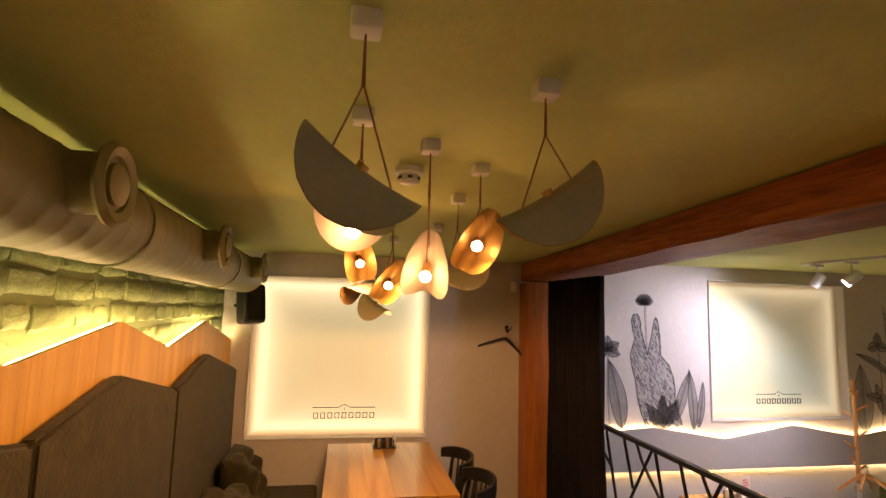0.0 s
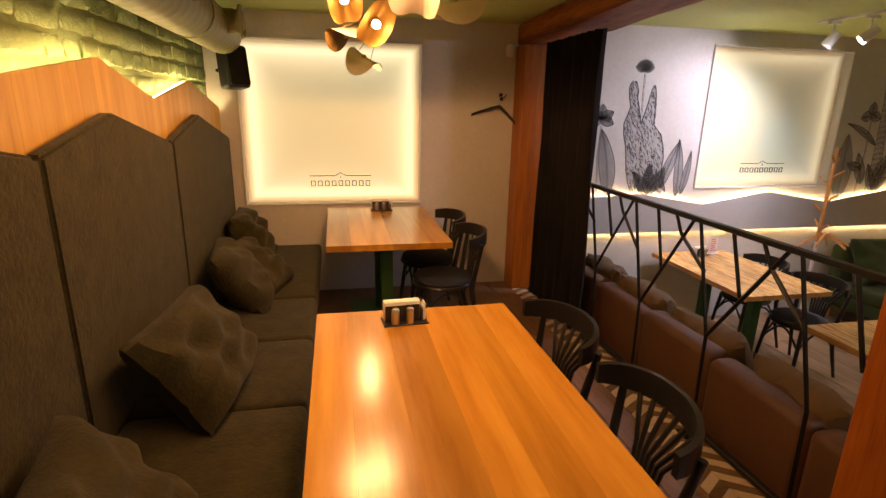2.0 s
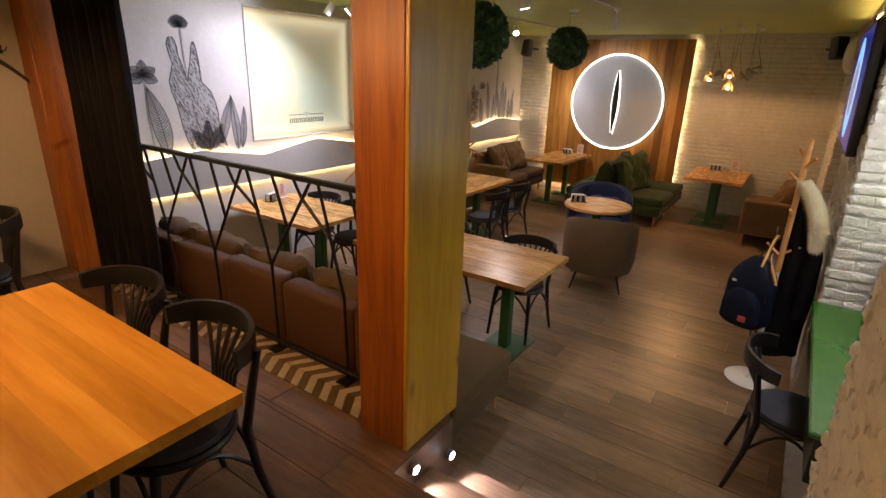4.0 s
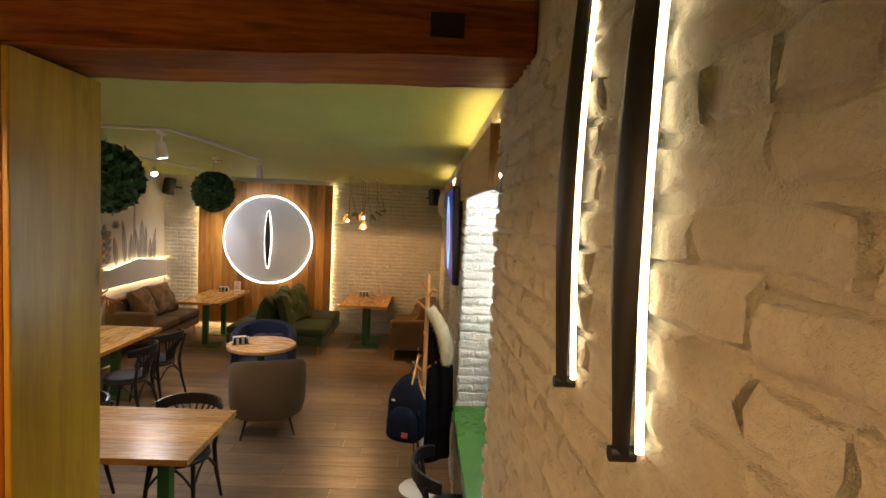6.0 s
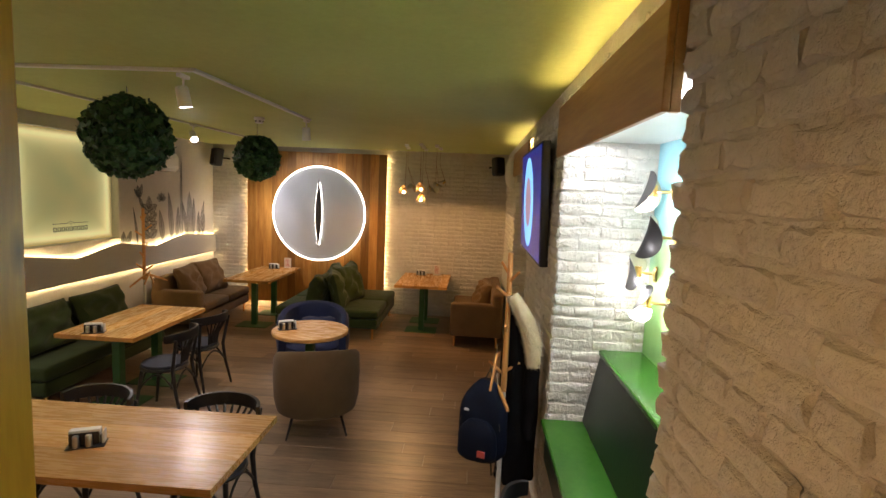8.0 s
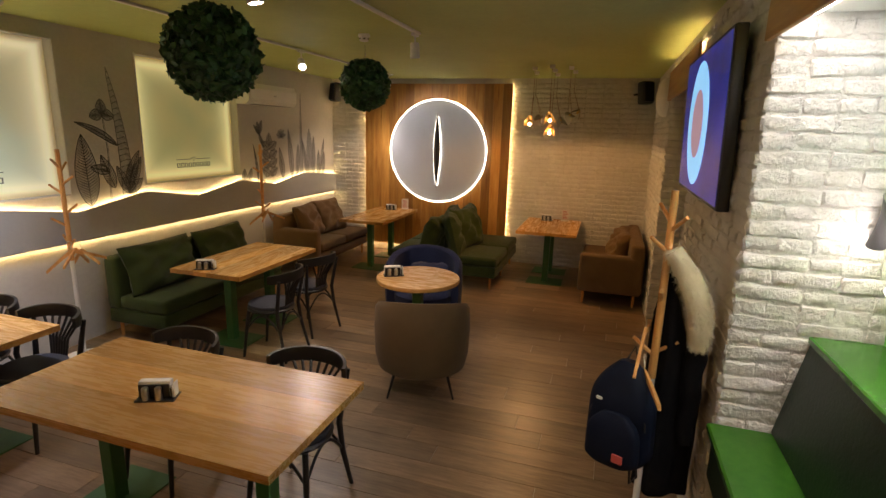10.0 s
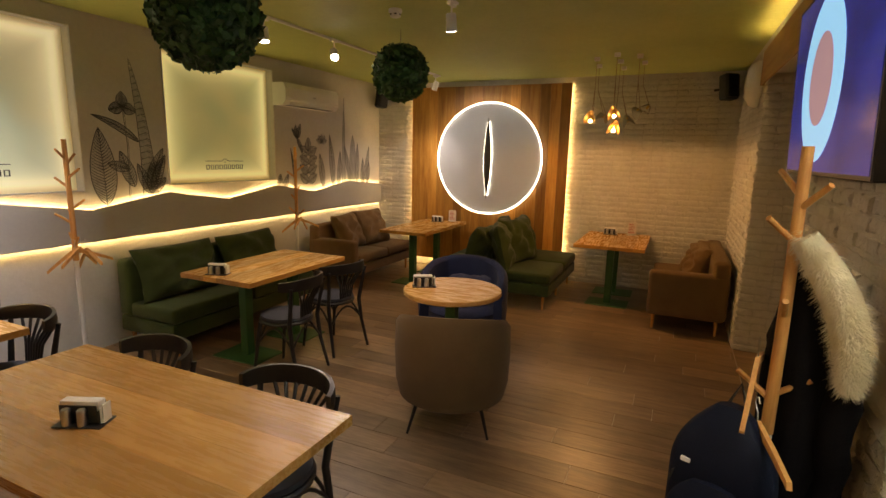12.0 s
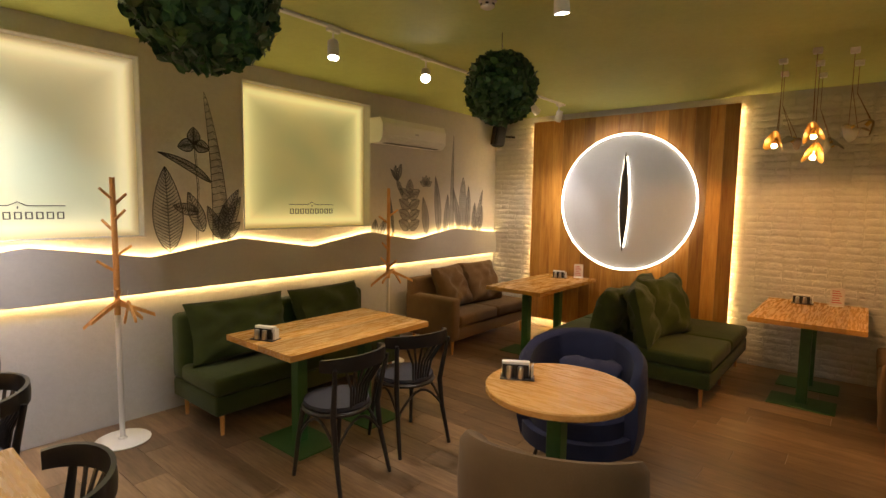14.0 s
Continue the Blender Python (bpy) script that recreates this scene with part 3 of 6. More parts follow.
def chair_parts():
    """Bentwood chair: round seat, curved crest rail, fan of slats. Faces +y; origin at the floor."""
    e = thing("dining_chair", pose(0, 0, 0), "black bentwood dining chair with a fan-slatted back and dark seat pad", "chair", "bentwood chairs")
    part("seat", lathe(BM(), [(0.19, 0.425), (0.205, 0.43), (0.21, 0.445), (0.20, 0.455)], 24), M["black_wood"], e, smooth=True)
    part("seat_pad", lathe(BM(), [(0.19, 0.455), (0.2, 0.465), (0.195, 0.485), (0.15, 0.497), (0.05, 0.502)], 24), M["seat"], e, "dark navy padded seat", True)
    for sx in (-1, 1):
        part("leg", tube(BM(), [(sx * 0.15, 0.13, 0.43), (sx * 0.165, 0.155, 0.25), (sx * 0.18, 0.185, 0.0)], [0.017, 0.016, 0.012], 10), M["black_wood"], e, smooth=True)
        part("rear_post", tube(BM(), [(sx * 0.205, -0.25, 0.0), (sx * 0.185, -0.19, 0.25), (sx * 0.18, -0.165, 0.44), (sx * 0.195, -0.19, 0.60), (sx * 0.212, -0.215, 0.745)], [0.012, 0.016, 0.018, 0.016, 0.013], 10), M["black_wood"], e, smooth=True)
    # crest rail: a broad band bent round the back
    b, n, r = BM(), 16, 0.235
    rows = []
    for k in range(n + 1):
        a = radians(-174 + 168 * k / n)
        lift = 0.02 * math.cos(radians(-70 + 140 * k / n))
        hh = 0.043 - 0.010 * abs(2 * k / n - 1) ** 3
        c = []
        for dr, dz in ((-0.011, -hh), (0.011, -hh), (0.014, 0), (0.011, hh), (-0.011, hh)):
            rr = r + dr
            c.append(b.verts.new((rr * math.cos(a), -0.105 + rr * math.sin(a) * 0.74, 0.748 + lift + dz)))
        rows.append(c)
    for p, q in zip(rows, rows[1:]):
        for k in range(5):
            b.faces.new((p[k], p[(k + 1) % 5], q[(k + 1) % 5], q[k]))
    b.faces.new(rows[0]); b.faces.new(rows[-1][::-1])
    part("backrest", b, M["black_wood"], e, smooth=True)
    for k in range(7):
        u = (k - 3) / 3
        a = radians(-90 + 40 * u)
        part("slat", tube(BM(), [(0.055 * u, -0.178, 0.45), (0.075 * u, -0.20, 0.60), (0.235 * math.cos(a), -0.105 + 0.235 * math.sin(a) * 0.74, 0.73)], [0.008, 0.008, 0.009], 6), M["black_wood"], e, smooth=True)
    for p, q in (((-0.16, 0.15), (0.16, 0.15)), ((-0.16, 0.15), (-0.185, -0.19)), ((0.16, 0.15), (0.185, -0.19)), ((-0.185, -0.19), (0.185, -0.19))):
        pts = []
        for k in range(9):
            t = k / 8
            pts.append((p[0] + (q[0] - p[0]) * t, p[1] + (q[1] - p[1]) * t, 0.26 + 0.145 * math.sin(math.pi * t)))
        part("brace", tube(BM(), pts, 0.009, 6), M["black_wood"], e, smooth=True)
    return e


def cushion(w, d, h, seed=0, n=22):
    """A soft pillow lying flat, with pulled corners and creases."""
    b = BM()
    rng = random.Random(seed)
    ph = [rng.uniform(0, 6) for _ in range(6)]
    faces = []
    for s in (1, -1):
        grid = []
        for i in range(n + 1):
            row = []
            for j in range(n + 1):
                u, v = 2 * i / n - 1, 2 * j / n - 1
                th = max(0.0, (1 - abs(u) ** 3.2)) ** 0.42 * max(0.0, (1 - abs(v) ** 3.2)) ** 0.42
                pull = 0.94 + 0.06 * (u * u + v * v) / 2
                wr = h * th * (0.06 * math.sin(5 * u + 3 * v + ph[0]) + 0.05 * math.sin(9 * v - 6 * u + ph[1]) + 0.22 * noise.noise(Vector((2.2 * u + ph[2], 2.2 * v + ph[3], s * 3.0))))
                row.append(b.verts.new((w / 2 * u * (pull if abs(v) < 1.1 else 1) * (1 - 0.05 * (1 - v * v)), d / 2 * v * (1 - 0.05 * (1 - u * u)), s * (h / 2 * th + 0.004) + wr)))
            grid.append(row)
        faces.append(grid)
        for i in range(n):
            for j in range(n):
                q = (grid[i][j], grid[i + 1][j], grid[i + 1][j + 1], grid[i][j + 1])
                b.faces.new(q if s > 0 else q[::-1])
    bmesh.ops.remove_doubles(b, verts=b.verts[:], dist=0.012)
    return b


def pillow(m, w, h, t, mat, label, seed, group):
    """A throw cushion standing on its lower edge."""
    ob = whole("cushion", cushion(w, h, t, seed), mat, label, "cushion", group, m=m, smooth=True)
    return ob


def soft_box(x0, x1, y0, y1, z0, z1, r=0.03):
    return bx(BM(), x0, x1, y0, y1, z0, z1, r, 3)


def leg(b, x, y, z1, r=0.02):
    return tube(b, [(x, y, 0), (x, y, z1)], [r * 0.65, r], 10)


def sofa(m, w, d, mat, label, arms=0, seats=2, back=0.80, sh=0.43, group="", leg_mat=None, seat_mat=None):
    """A sofa on pale tapered legs. Back along y=0, seat towards -y; origin at the floor, middle of the back."""
    e = thing("sofa", m, label, "sofa", group)
    aw = 0.14 if arms else 0.0
    part("base", soft_box(-w / 2 + 0.008, w / 2 - 0.008, -d + 0.008, -0.02, 0.16, sh - 0.13, 0.02), seat_mat or mat, e, smooth=True)
    n = 5 if w > 2.5 else 1
    rng = random.Random(11)
    for k in range(n):
        xa, xb = -w / 2 + 0.005 + (w - 0.01) * k / n, -w / 2 + 0.005 + (w - 0.01) * (k + 1) / n
        pad = bx(BM(), xa + (0.002 if n > 1 else 0), xb - (0.002 if n > 1 else 0), -0.16, -0.004, sh - 0.14, back + (rng.uniform(-0.03, 0.02) if n > 1 else 0), 0.045, 3)
        part("backrest", pad, mat, e, smooth=True)
    lo, hi = -w / 2 + (aw if arms in (-1, 2) else 0.0), w / 2 - (aw if arms in (1, 2) else 0.0)
    inner = hi - lo
    for k in range(seats):
        x0 = lo + inner * k / seats
        part("seat_cushion", soft_box(x0 + 0.003, x0 + inner / seats - 0.003, -d - 0.005, -0.165, sh - 0.128, sh, 0.035), seat_mat or mat, e, smooth=True)
    for s in ((-1, 1) if arms == 2 else (-1,) if arms == -1 else (1,) if arms == 1 else ()):
        xa, xb = sorted((s * w / 2, s * (w / 2 - aw)))
        part("arm", soft_box(xa, xb, -d, 0.0, 0.165, sh + 0.20, 0.04), mat, e, smooth=True)
    for sx in (-1, 1):
        for y in (-d + 0.07, -0.08):
            part("leg", leg(BM(), sx * (w / 2 - 0.08), y, 0.165), leg_mat or M["hanger"], e, "pale wooden leg", True)
    return e


def tub_chair(m, mat, label, r=0.37, back=0.80):
    """A rounded tub armchair that faces +y, on thin legs."""
    e = thing("armchair", m, label, "armchair", "tub armchairs")
    b, n = BM(), 30
    rows = []
    for k in range(n + 1):
        a = radians(-205 + 230 * k / n)
        s = math.sin(radians(180 * k / n))
        zt = 0.56 + (back - 0.56) * s ** 0.5
        t = 0.075
        c = []
        for rr, z in ((r - t, 0.30), (r - t, zt - 0.03), (r - t * 0.7, zt - 0.006), (r - t * 0.3, zt), (r + 0.005, zt - 0.035), (r + 0.012, zt - 0.2), (r + 0.004, 0.30), (r - 0.02, 0.20)):
            c.append(b.verts.new((rr * math.cos(a), rr * math.sin(a) * 0.95, z)))
        rows.append(c)
    for p, q in zip(rows, rows[1:]):
        for k in range(8):
            b.faces.new((p[k], p[(k + 1) % 8], q[(k + 1) % 8], q[k]))
    b.faces.new(rows[0]); b.faces.new(rows[-1][::-1])
    part("backrest", b, mat, e, smooth=True)
    part("base", lathe(BM(), [(r - 0.09, 0.185), (r - 0.03, 0.20), (r - 0.03, 0.30)], 30), mat, e, smooth=True)
    part("seat_cushion", lathe(BM(), [(r - 0.08, 0.30), (r - 0.075, 0.40), (r - 0.10, 0.43), (r - 0.2, 0.445)], 30), mat, e, smooth=True)
    for sx in (-1, 1):
        for sy in (-1, 1):
            part("leg", tube(BM(), [(sx * 0.2, sy * 0.2, 0.20), (sx * 0.255, sy * 0.255, 0.0)], [0.013, 0.008], 8), M["black_metal"], e, "thin black metal leg", True)
    return e


# tables
T2 = table(pose(2.04, 3.795, R), 0.805, 1.265, 0.765, "long oak dining table on green steel pedestals in the raised room")
T1 = table(pose(2.055, 6.08, R), 0.79, 1.2, 0.765, "oak dining table beneath the lit screen")
T3 = table(pose(5.16, 4.19, 0), 0.80, 1.63, 0.75, "long oak dining table on green steel pedestals beside the brown sofa")
T4 = table(pose(5.165, 6.145, 0), 0.80, 1.23, 0.75, "oak dining table against the grey wall")
T5 = table(pose(7.495, 5.585, 0), 1.235, 0.75, 0.75, "oak dining table in front of the moss green sofa", "x")
T6 = table(pose(10.55, 5.54, 0), 1.40, 0.68, 0.75, "oak dining table against the wall panel", "x")
T7 = table(pose(10.72, 2.98, 0), 1.22, 0.79, 0.75, "oak dining table against the white brick wall", "x")
rt = thing("round_table", pose(7.51, 3.80, 0), "round oak side table on a green pedestal", "table")
part("tabletop", lathe(BM(), [(0.365, 0.712), (0.372, 0.718), (0.372, 0.744), (0.366, 0.75)], 48), M["oak_y"], rt, smooth=True)
part("pedestal", bx(BM(), -0.04, 0.04, -0.04, 0.04, 0.008, 0.712, 0.004), M["green_metal"], rt)
part("base_plate", bx(BM(), -0.2, 0.2, -0.2, 0.2, 0, 0.009, 0.002), M["green_metal"], rt)

# chairs
c0 = chair_parts()
c0.matrix_basis = pose(2.43, 3.58, R, 0, 0, 86)
for x, y, z, rz in ((2.42, 4.14, R, 95), (2.43, 5.68, R, 88), (2.41, 6.18, R, 95), (5.46, 3.74, 0, 90), (5.46, 4.58, 0, 86), (5.46, 5.68, 0, 94), (5.45, 6.25, 0, 90), (7.10, 5.06, 0, 4), (7.72, 5.08, 0, -12), (4.75, 1.75, 0, 184)):
    copy_thing(c0, pose(x, y, z, 0, 0, rz))

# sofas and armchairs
sofa(pose(3.60, 4.81, 0, 0, 0, 90), 3.06, 0.86, M["sofa_cloth"], "long brown sofa with shade-darkened back and beige seats beside the railing", 0, 3, 0.88, group="brown sofas", seat_mat=M["beige_cloth"])
sofa(pose(7.72, 6.70, 0), 1.82, 0.70, M["green_cloth"], "moss green velvet sofa against the grey wall", 0, 2, 0.80, group="green sofas")
sofa(pose(10.22, 6.72, 0), 1.6, 0.72, M["brown_cloth"], "brown upholstered corner sofa with one arm", -1, 2, 0.80, group="brown sofas")
sofa(pose(10.42, 1.76, 0, 0, 0, 180), 1.6, 0.74, M["brown_cloth"], "brown upholstered sofa with an arm by the white brick wall", 1, 2, 0.78, group="brown sofas")
e = thing("double_sofa", pose(10.47, 4.28, 0), "moss green velvet two-sided sofa before the oak wall panel", "sofa", "green sofas")
part("base", soft_box(-0.80, 0.80, -0.74, 0.74, 0.17, 0.31, 0.02), M["green_cloth"], e, smooth=True)
for sy in (-1, 1):
    for k in (0, 1):
        ya, yb = sorted((sy * 0.075, sy * 0.745))
        part("seat_cushion", soft_box(-0.80 + 0.8 * k + 0.003, 0.8 * k - 0.003, ya, yb, 0.312, 0.435, 0.035), M["green_cloth"], e, smooth=True)
part("backrest", soft_box(-0.3, 0.80, -0.07, 0.07, 0.311, 0.62, 0.03), M["green_cloth"], e, smooth=True)
for sx in (-0.72, 0.0, 0.72):
    for sy in (-0.66, 0.66):
        part("leg", leg(BM(), sx, sy, 0.175), M["hanger"], e, "pale wooden leg", True)
tub_chair(pose(7.0, 3.57, 0, 0, 0, -72), M["beige_cloth"], "beige upholstered tub armchair at the round table")
tub_chair(pose(8.17, 3.98, 0, 0, 0, 105), M["blue_cloth"], "navy velvet tub armchair at the round table", 0.39, 0.82)

# wall bench of the raised room
bn = thing("wall_bench", pose(0, 0, R), "olive upholstered wall bench with tall gabled back panels", "bench")
for k, (a, c) in enumerate(((2.45, 3.07), (3.075, 3.68), (3.685, 4.295), (4.30, 4.91), (4.915, 5.50), (5.505, 6.78))):
    part("seat_cushion", soft_box(0.92, 1.59, a, c, 0.28, 0.44, 0.03), M["olive"], bn, smooth=True)
part("base", soft_box(0.90, 1.55, 2.45, 6.78, 0.0, 0.28, 0.01), M["olive"], bn)
part("back_board", bx(BM(), 0.80, 0.86, 2.45, 6.79, 0.0, 1.20), M["olive"], bn)


def gables(y0, step, n, hi, lo):
    return [(y0 + step * k, (lo, hi)[k % 2]) for k in range(n)]


# gabled upholstered panels, one each 1.26 m
for k, (a, pk, c, zl, zp, zr) in enumerate(((2.78, 3.40, 4.045, 1.93, 2.08, 1.955), (4.055, 4.60, 5.29, 1.955, 2.065, 1.91), (5.30, 5.90, 6.78, 1.91, 2.03, 1.84))):
    b = prism(BM(), [(a, R + 0.42), (c, R + 0.42), (c, zr), (pk, zp), (a, zl)], 0.868, 0.925, "x")
    bmesh.ops.bevel(b, geom=b.edges[:], offset=0.014, segments=3, affect="EDGES")
    ob = part("back_panel", b, M["olive"], bn, smooth=True)
    ob.matrix_parent_inverse = Matrix.Translation((0, 0, -R))
# oak gabled board above, with a light strip behind its edge
wb = thing("gable_board", pose(0, 0, 0), "oak board with a gabled top edge lit from behind", "wall board")
gt = [(2.75, 2.20), (3.35, 2.30), (4.0, 2.165), (4.69, 2.265), (5.30, 2.115), (5.99, 2.23), (6.79, 2.06)]
ys = [2.75 + (6.79 - 2.75) * k / 30 for k in range(31)]


def gz(y):
    for (ya, za), (yb, zb) in zip(gt, gt[1:]):
        if ya <= y <= yb:
            return za + (zb - za) * (y - ya) / (yb - ya)
    return gt[-1][1]


for a, c in zip(ys, ys[1:]):
    mid = [(y, gz(y)) for y, _ in gt if a < y < c]
    part("board", prism(BM(), [(a + 0.0005, 1.7), (c - 0.0005, 1.7), (c - 0.0005, gz(c))] + mid[::-1] + [(a + 0.0005, gz(a))], 0.845, 0.865, "x"), M["gable"], wb)
for (ya, za), (yb, zb) in zip(gt, gt[1:]):
    part("light_strip", prism(BM(), [(ya, za - 0.016), (yb, zb - 0.016), (yb, zb - 0.006), (ya, za - 0.006)], 0.828, 0.838, "x"), M["led_gable"], wb)

# ---------------------------------------------------------------- raised room: small things
DX, DZ, DR = 0.985, 2.60, 0.135
duct = thing("air_duct", pose(0, 0, 0), "olive painted spiral air duct under the ceiling", "air duct")
b = BM()
pts, rs = [], []
y = 1.72
while y < 6.45:
    for dy, dr in ((0, 0), (0.008, 0.0018), (0.016, 0), (0.085, 0)):
        pts.append((DX, y + dy, DZ - (y - 3.5) * 0.012))
        rs.append(DR + dr)
    y += 0.10
tube(b, pts, rs, 28)
part("pipe", b, M["duct"], duct, smooth=True)
for y in (3.72, 4.88, 6.05):
    z = DZ - (y - 3.5) * 0.012 + 0.02
    aim = Matrix.Translation((DX, y, z)) @ Matrix.Rotation(radians(90), 4, "Y")
    part("branch", lathe(BM(), [(0.07, 0.05), (0.07, 0.10), (0.074, 0.105), (0.074, 0.16), (0.07, 0.165), (0.07, 0.19)], 24, aim), M["duct"], duct, "ribbed collar", True)
    part("vent", lathe(BM(), [(0.072, 0.19), (0.098, 0.195), (0.102, 0.205), (0.09, 0.22), (0.068, 0.212), (0.064, 0.20)], 28, aim), M["duct"], duct, "round olive air valve", True)
    part("valve_disc", lathe(BM(), [(0.05, 0.202), (0.052, 0.215), (0.04, 0.222)], 24, aim), M["duct"], duct, smooth=True)
for y in (2.6, 4.2, 5.6):
    part("strap", lathe(BM(), [(DR + 0.003, -0.012), (DR + 0.006, -0.012), (DR + 0.006, 0.012), (DR + 0.003, 0.012)], 28, Matrix.Translation((DX, y, DZ - (y - 3.5) * 0.012)) @ Matrix.Rotation(radians(90), 4, "X")), M["duct"], duct)
sk = thing("wall_socket", pose(WX + 0.02, 3.55, 2.49), "white double wall socket", "socket")
part("plate", bx(BM(), 0, 0.012, -0.08, 0.08, -0.035, 0.035, 0.004), M["duct"], sk)
for y in (-0.035, 0.035):
    part("outlet", lathe(BM(), [(0.02, 0.012), (0.02, 0.014), (0.016, 0.014)], 16, Matrix.Translation((0, y, 0)) @ Matrix.Rotation(radians(90), 4, "Y")), M["black"], sk)


def speaker(m, label):
    e = thing("loudspeaker", m, label, "loudspeaker", "black wall loudspeakers")
    part("cabinet", bx(BM(), -0.09, 0.09, -0.14, 0.0, -0.15, 0.15, 0.026, 3), M["black"], e, smooth=True)
    part("grille", bx(BM(), -0.075, 0.075, -0.146, -0.139, -0.132, 0.132, 0.014, 2), M["black_metal"], e)
    part("bracket", tube(BM(), [(0, -0.01, 0), (0, 0.17, 0.02)], 0.014, 10), M["black_metal"], e)
    return e


speaker(pose(0.985, 6.64, 2.335, -8, 0, 38), "black loudspeaker on a bracket above the wall bench")
speaker(pose(11.24, 1.92, 2.60, -8, 0, -55), "black loudspeaker in the brick corner")
speaker(pose(11.24, 6.6, 2.58, -8, 0, -125), "black loudspeaker beside the oak wall panel")

# coat hook with a dark hanger
hk = thing("coat_hook", pose(3.15, NY, 2.19), "small dark double coat hook on the plaster wall", "hook")
part("plate", bx(BM(), -0.012, 0.012, -0.006, 0, -0.03, 0.03, 0.003), M["black_metal"], hk)
for s in (-1, 1):
    part("prong", tube(BM(), [(0, -0.006, 0), (s * 0.02, -0.03, -0.01), (s * 0.03, -0.045, 0.02)], 0.004, 8), M["black_metal"], hk, smooth=True)
part("peg", tube(BM(), [(0, -0.006, -0.02), (0, -0.05, -0.03), (0, -0.055, -0.01)], 0.004, 8), M["black_metal"], hk, smooth=True)


def hanger(m, mat, label, group="clothes hangers"):
    """Clothes hanger, hung at its hook's top; arms along x."""
    e = thing("clothes_hanger", m, label, "hanger", group)
    part("hook", tube(BM(), [(-0.018, 0, -0.012), (-0.012, 0, 0.006), (0.006, 0, 0.006), (0.016, 0, -0.012), (0.0, 0, -0.04), (0, 0, -0.075)], 0.0022, 6), M["steel"], e, smooth=True)
    b = BM()
    rows = []
    for k in range(13):
        u = k / 6 - 1
        z = -0.08 - 0.125 * abs(u) ** 1.15
        x, h, w = 0.215 * u, 0.016 - 0.005 * abs(u), 0.007
        rows.append([b.verts.new((x, dy, z + dz)) for dy, dz in ((-w, -h), (w, -h), (w, h), (-w, h))])
    for p, q in zip(rows, rows[1:]):
        for k in range(4):
            b.faces.new((p[k], p[(k + 1) % 4], q[(k + 1) % 4], q[k]))
    b.faces.new(rows[0]); b.faces.new(rows[-1][::-1])
    part("shoulder_bar", b, mat, e, smooth=True)
    return e


hanger(pose(3.14, NY - 0.055, 2.185, 0, 14, -8), M["black_wood"], "dark wooden clothes hanger on a wall hook")
sn = thing("wall_sensor", pose(3.2, NY - 0.03, 2.56), "small white sensor on the post's top", "sensor")
part("body", lathe(BM(), [(0.012, -0.05), (0.03, -0.045), (0.034, 0.0), (0.03, 0.045), (0.012, 0.05)], 16), M["white"], sn, smooth=True)


def bent_shade(size, bend, n=16):
    """A round sheet folded over a line along y, its flaps hanging down; outside and lining."""
    outer, inner = BM(), BM()
    N, fold = 60, 0.28 * size
    prof = [(0.0, 0.0)]
    for i in range(N):
        th = radians(bend) * min(1.0, (i + 0.5) / N * size / fold)
        x, z = prof[-1]
        prof.append((x + math.cos(th) * size / N, z - math.sin(th) * size / N))
    for b, off in ((outer, 0.0), (inner, -0.003)):
        grid = [b.verts.new((0, 0, off))]
        for i in range(1, n + 1):
            row = []
            for k in range(40):
                a = 2 * math.pi * k / 40
                u, v = size * i / n * math.cos(a), size * i / n * math.sin(a)
                x, z = prof[min(N, round(abs(u) / size * N))]
                row.append(b.verts.new((math.copysign(x + off * 0.7, u) if abs(u) > 0.01 else u, v, z + off * 0.7 + 0.10 * v * v / size)))
            grid.append(row)
        for k in range(40):
            b.faces.new((grid[0], grid[1][k], grid[1][(k + 1) % 40]))
        for i in range(1, n):
            for k in range(40):
                b.faces.new((grid[i][k], grid[i + 1][k], grid[i + 1][(k + 1) % 40], grid[i][(k + 1) % 40]))
    return outer, inner


